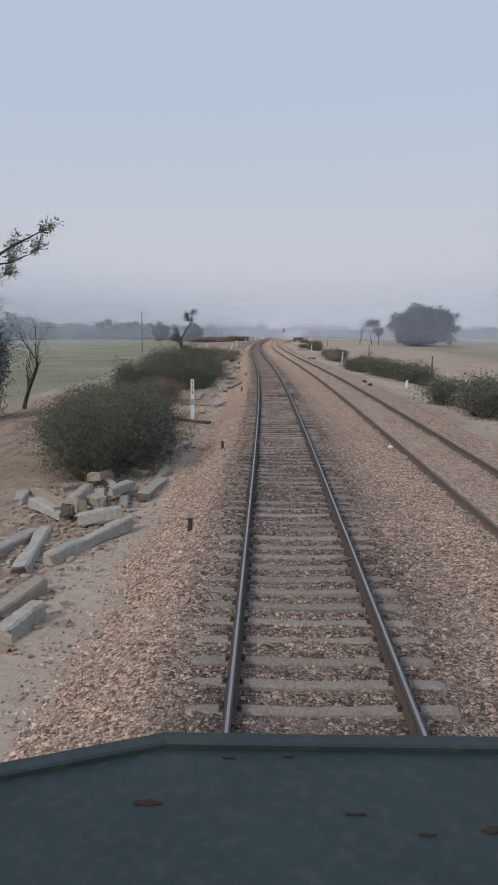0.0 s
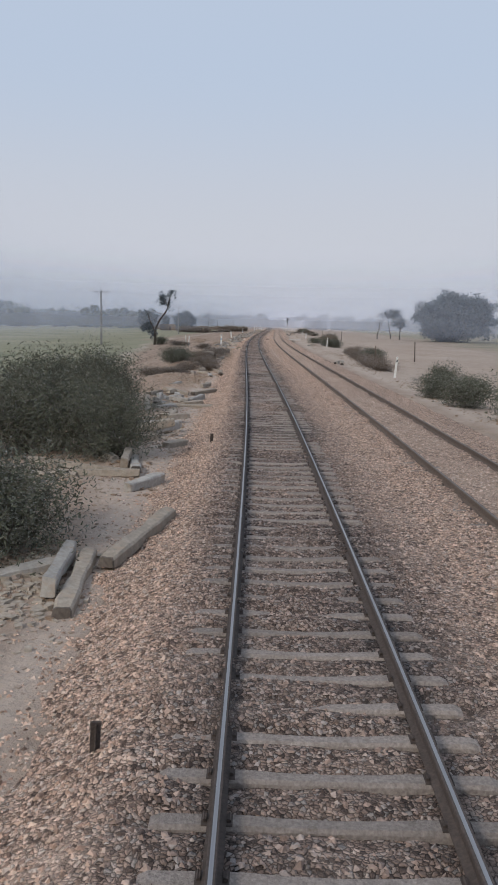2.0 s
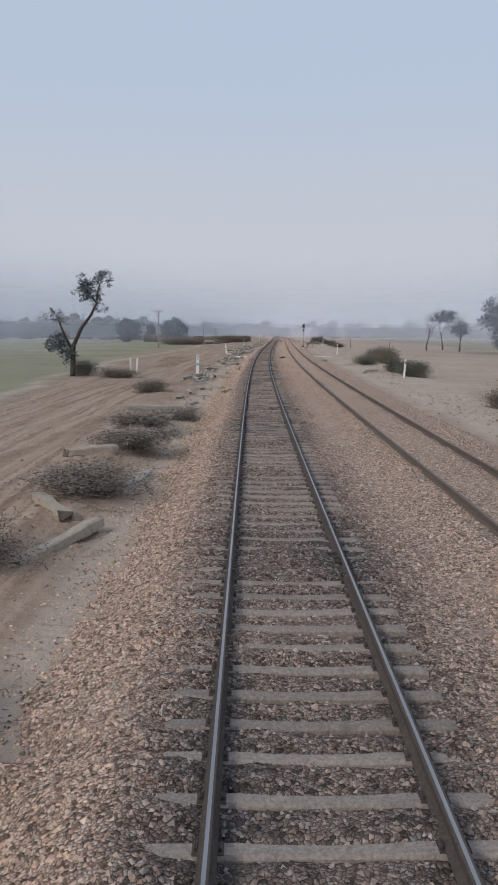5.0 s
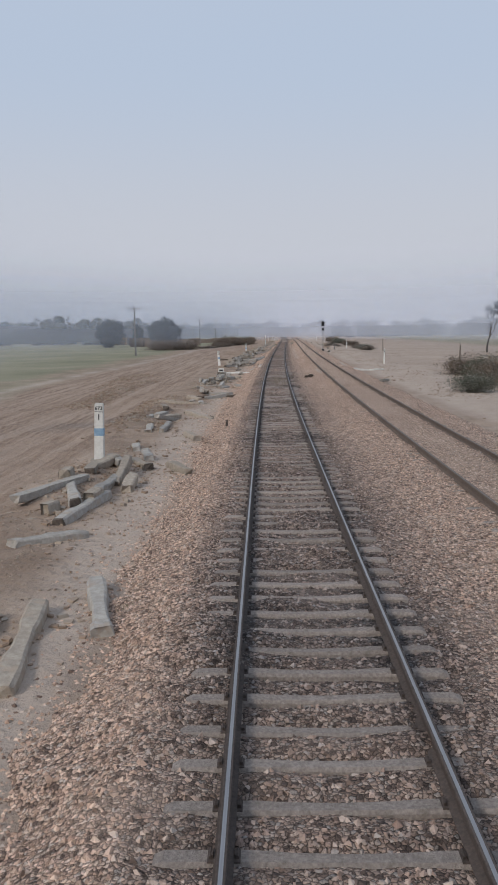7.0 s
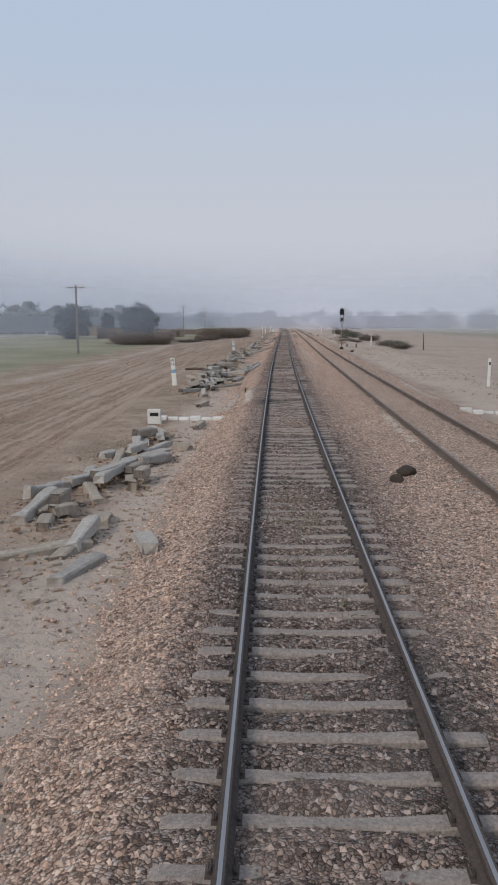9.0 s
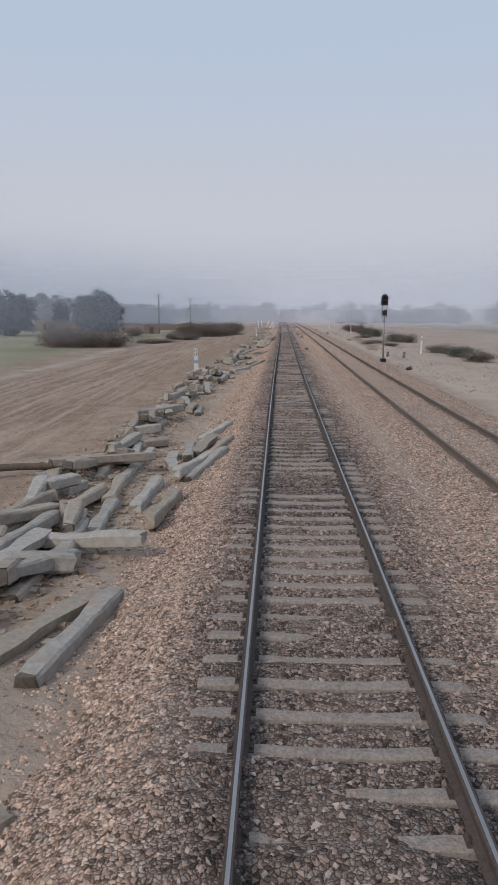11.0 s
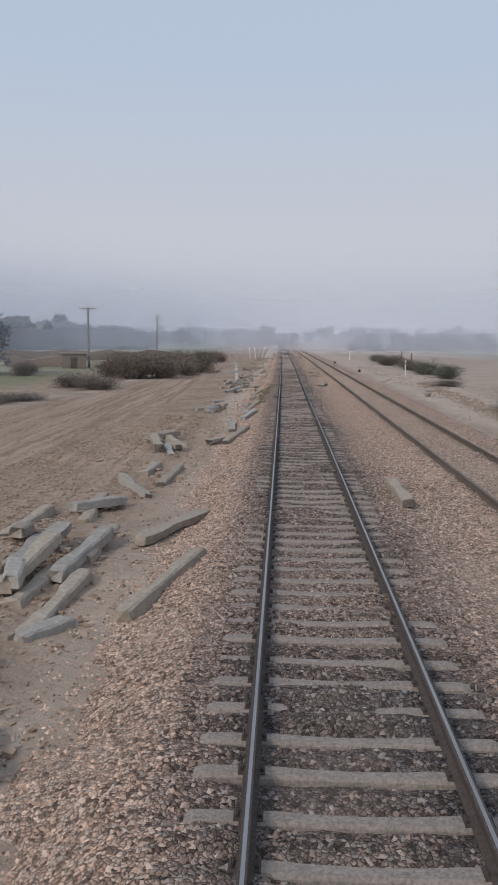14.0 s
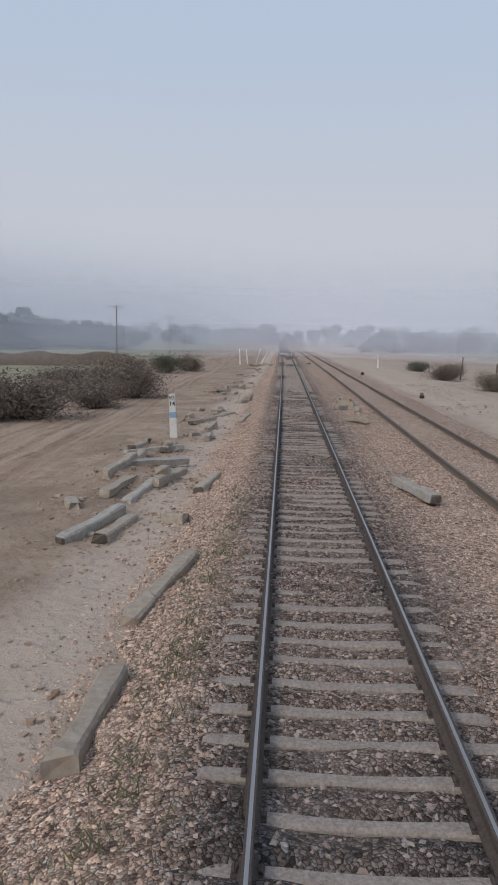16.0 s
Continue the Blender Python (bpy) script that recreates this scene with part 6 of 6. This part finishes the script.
painted_stones(3.72, 224.0, 3.74, 231.5, 320, 0.11, M_LIME, "whitewashed_stones", "whitewashed ballast stones beside the second track", 6)
painted_stones(7.2, 239.0, 7.4, 251.0, 420, 0.12, M_LIME, "whitewashed_stones", "whitewashed ballast stones beside the second track", 7)
painted_stones(-2.56, 242.15, -2.5, 242.45, 60, 0.06, M_BLUE, "blue_painted_stones", "ballast stones splashed with blue paint", 3)
painted_stones(-1.7, 242.6, -1.66, 242.95, 60, 0.06, M_BLUE, "blue_painted_stones", "ballast stones splashed with blue paint", 4)

# shrubs: beside the line on the left, then on the right bank
for row in ((-5.0, 23.8, 2.7, 2.1, 0), (-6.0, 24.8, 2.4, 2.0, 1), (-4.6, 25.4, 2.0, 1.9, 2), (-7.4, 27.0, 2.4, 1.6, 0), (-5.6, 27.5, 2.5, 2.1, 1), (-5.5, 21.6, 2.2, 2.1, 0), (-5.2, 27.6, 1.8, 1.3, 4), (-6.6, 34.0, 2.6, 1.7, 1), (-6.0, 36.4, 2.2, 1.6, 2),
            (-7.9, 32.0, 2.6, 1.6, 4), (-8.6, 36.5, 2.4, 1.5, 0), (-4.5, 29.0, 1.2, 0.7, 4), (-6.7, 46.5, 2.6, 1.3, 4), (-6.2, 38.6, 1.8, 0.8, 3), (-3.9, 110.0, 1.6, 0.75, 4), (-4.7, 114.0, 2.0, 0.8, 3), (-7.1, 115.6, 2.9, 1.45, 0), (-6.4, 105.0, 2.0, 0.5, 4), (-4.6, 130.0, 2.6, 0.6, 4)):
    bush(*row, (row[1] * 37) % 360)
for row in ((-4.4, 136.0, 2.6, 0.6, 3), (-4.9, 142.0, 2.6, 0.6, 4), (-3.9, 147.0, 2.2, 0.5, 3),             (-8.2, 105.4, 2.2, 0.6, 4), (-7.8, 124.8, 2.4, 0.7, 3), (-5.6, 124.0, 2.0, 1.0, 4), (-5.8, 110.0, 1.8, 0.7, 4), (-4.6, 118.0, 2.6, 0.8, 3), (-7.4, 164.0, 2.4, 0.8, 4), (-12.8, 182.0, 3.4, 0.8, 3)):
    bush(*row, (row[1] * 37) % 360)
for row in ((-5.4, 58.0, 3.0, 1.8, 1), (-7.9, 58.0, 3.2, 2.0, 2), (-10.5, 58.4, 2.8, 1.9, 0), (-5.0, 67.8, 2.6, 2.0, 2), (-7.2, 68.5, 3.2, 2.3, 0), (-9.6, 68.0, 3.0, 2.2, 1),
            (-6.9, 77.8, 3.0, 2.4, 0), (-8.9, 78.4, 3.4, 2.6, 2), (-10.5, 78.5, 3.0, 2.4, 1), (-8.4, 81.5, 3.2, 2.4, 1)):
    bush(*row, (row[1] * 37) % 360)
for row in ((-16.4, 183.8, 2.2, 1.4, 1), (-29.0, 398.0, 3.0, 1.6, 3)):
    bush(*row, (row[1] * 37) % 360)
for row in ((11.6, 118.0, 2.4, 0.9, 4), (12.0, 124.0, 2.8, 1.0, 3), (12.6, 131.0, 3.0, 1.0, 4), (13.2, 138.0, 2.8, 1.0, 3), (13.4, 146.0, 2.6, 1.0, 4), (12.4, 206.0, 2.6, 1.2, 1), (10.6, 40.0, 3.0, 1.7, 0), (11.6, 43.5, 3.0, 1.9, 1), (9.9, 46.5, 2.4, 1.6, 2),
            (12.6, 66.0, 2.8, 1.6, 0), (12.4, 70.0, 3.0, 1.8, 1), (11.6, 75.0, 2.8, 1.6, 2), (11.4, 80.0, 2.8, 1.7, 0), (10.6, 86.0, 2.6, 1.5, 1), (10.2, 91.0, 2.2, 1.3, 2), (14.2, 98.0, 2.4, 1.3, 1), (13.6, 103.0, 2.4, 1.5, 0), (14.6, 142.5, 3.0, 1.4, 2)):
    bush(*row, (row[1] * 53) % 360)
for row in ((15.4, 147.0, 2.8, 1.4, 4), (15.8, 151.0, 2.8, 1.3, 2), (14.0, 156.5, 2.6, 1.2, 3), (14.0, 184.0, 2.8, 1.5, 1), (13.4, 190.0, 2.6, 1.3, 0), (15.8, 213.0, 3.2, 1.8, 3), (16.4, 219.0, 3.2, 1.8, 2), (16.0, 226.0, 3.0, 1.6, 4), (17.4, 318.0, 3.0, 0.9, 3),
            (17.6, 326.0, 3.2, 1.1, 1), (17.0, 334.0, 3.0, 0.9, 4), (18.6, 368.0, 3.2, 1.2, 3), (17.2, 371.0, 3.0, 1.3, 4), (17.4, 400.0, 3.2, 1.5, 2), (16.8, 409.0, 3.2, 1.5, 0), (17.2, 424.0, 3.0, 1.5, 3), (16.2, 440.0, 3.2, 1.5, 4), (18.4, 448.0, 3.2, 1.6, 3)):
    bush(*row, (row[1] * 53) % 360)
for row in ((17.8, 466.0, 3.0, 1.4, 1), (13.0, 345.0, 2.4, 0.45, 4), (12.6, 356.0, 3.0, 0.5, 3), (11.2, 351.0, 2.2, 0.35, 4), (13.4, 380.0, 2.6, 0.5, 4)):
    bush(*row, (row[1] * 53) % 360)
# most far shrubs here take the paler brown leaf to imitate haze
for row in ((-15.8, 376.0, 3.4, 1.0, 3), (-18.5, 379.0, 3.6, 1.1, 4), (-13.2, 395.0, 4.2, 2.0, 4), (-16.0, 393.0, 4.6, 2.5, 3), (-18.6, 396.0, 4.0, 2.0, 4), (-11.6, 401.5, 3.4, 1.6, 3), (-10.8, 409.0, 4.0, 2.1, 4), (-13.8, 415.0, 4.2, 2.0, 3), (-16.5, 412.0, 4.0, 1.8, 4),
            (-20.0, 405.0, 4.4, 1.7, 4), (-14.2, 446.0, 3.6, 2.0, 1), (-12.0, 452.0, 3.4, 1.8, 3), (-17.0, 440.0, 4.6, 2.0, 3), (-22.4, 347.0, 4.2, 1.7, 3), (-25.5, 346.5, 4.6, 2.0, 4), (-29.0, 348.0, 4.6, 2.1, 4), (-24.0, 353.0, 4.4, 1.8, 4), (-27.5, 354.0, 4.6, 2.0, 3), (-31.5, 353.0, 4.6, 2.2, 4), (-20.0, 361.0, 4.0, 0.7, 3), (-18.0, 364.0, 3.0, 0.5, 4)):
    bush(*row, (row[1] * 29) % 360)

# trees
round_tree(56.0, 275.0, 23.0, 13.6, 3, 0.04, 1900, 0.5)
round_tree(-53.0, 400.0, 9.6, 8.6, 4, 0.06, 800, 0.32)
round_tree(-36.7, 400.0, 9.8, 8.6, 5, 0.08, 800, 0.32)
round_tree(-46.5, 410.0, 3.6, 7.0, 6, 0.1, 300, 0.32)
round_tree(-36.0, 398.0, 9.0, 2.4, 7, 0.0, 160, 0.35, "low dark thicket at the foot of trees")
scraggly_tree(-17.3, 183.5, 9.6, 8)
bare_tree(-14.0, 43.5, 5.6, 9, lean=(0.22, 0.0, 1), crown=(1.9, 1.3, 4.0, 30), leaf=(40, 0.15, 0.012))
bare_tree(-14.5, 38.6, 6.6, 19, "dark leafy tree with several crowded stems", lean=(-0.02, 0.0, 1), crown=(1.35, 2.2, 3.6, 260), leaf=(60, 0.16, 0.02))
leaning_tree(-12.1, 27.0)
bush(-14.8, 38.4, 2.6, 3.6, 0, 30, "tall dark tangled shrub under a bare tree")
bare_tree(42.5, 290.0, 8.0, 10, "small pale tree with a thin crown", crown=(2.6, 1.6, 5.6, 60))
bare_tree(42.0, 306.0, 9.0, 12, "tall thin tree with an umbrella-shaped crown", crown=(3.0, 1.3, 8.2, 90), lean=(0.02, 0, 1))
bare_tree(37.0, 300.0, 8.0, 14)

# mud walls and huts among the left fields
mud_wall(-58, 452, -23, 470, 1.9, 0.5, 1, "long low mud wall with a worn uneven top")
mud_wall(-40, 424, -30, 428, 1.5, 0.45, 2, "short crumbling mud wall beside a hut")
hut(-29.5, 421.0, 3.2, 2.8, 2.0, 12, "small mud-brick hut with flat roof and plank door", M_BRICK)
hut(-44.0, 408.0, 9.0, 4.0, 2.6, 0, "low pale mud house between trees", M_MUD)
hut(-62.0, 452.0, 7.0, 4.0, 3.0, 5, "pale mud house behind a wall", M_MUD)
grass_tufts(5200, 9)
weeds([(-1.9, 362.0, 0.25, 4.0, 220), (-1.7, 370.0, 0.2, 3.0, 90), (-1.95, 307.5, 0.1, 0.15, 40), (0.0, 268.0, 0.4, 3.0, 60), (0.1, 214.0, 0.35, 2.5, 70), (-2.2, 160.6, 0.2, 0.4, 40), (-4.6, 31.0, 0.9, 3.0, 260), (-3.3, 140.0, 0.5, 10.0, 260)], 3)
loco_nose(2.0, 2.40)

# ---- tracks and stones ----
build_ballast()
build_loose_stones()
build_track("main railway track with worn bright rails on concrete sleepers", lambda y: 0.0 * y, M_RAIL_TOP, 12, 300, 0.0, 560)
build_track("second railway track with dull rusty rails sunk in stone", second, M_RAIL_DULL, 30, 150, 0.012, 420)
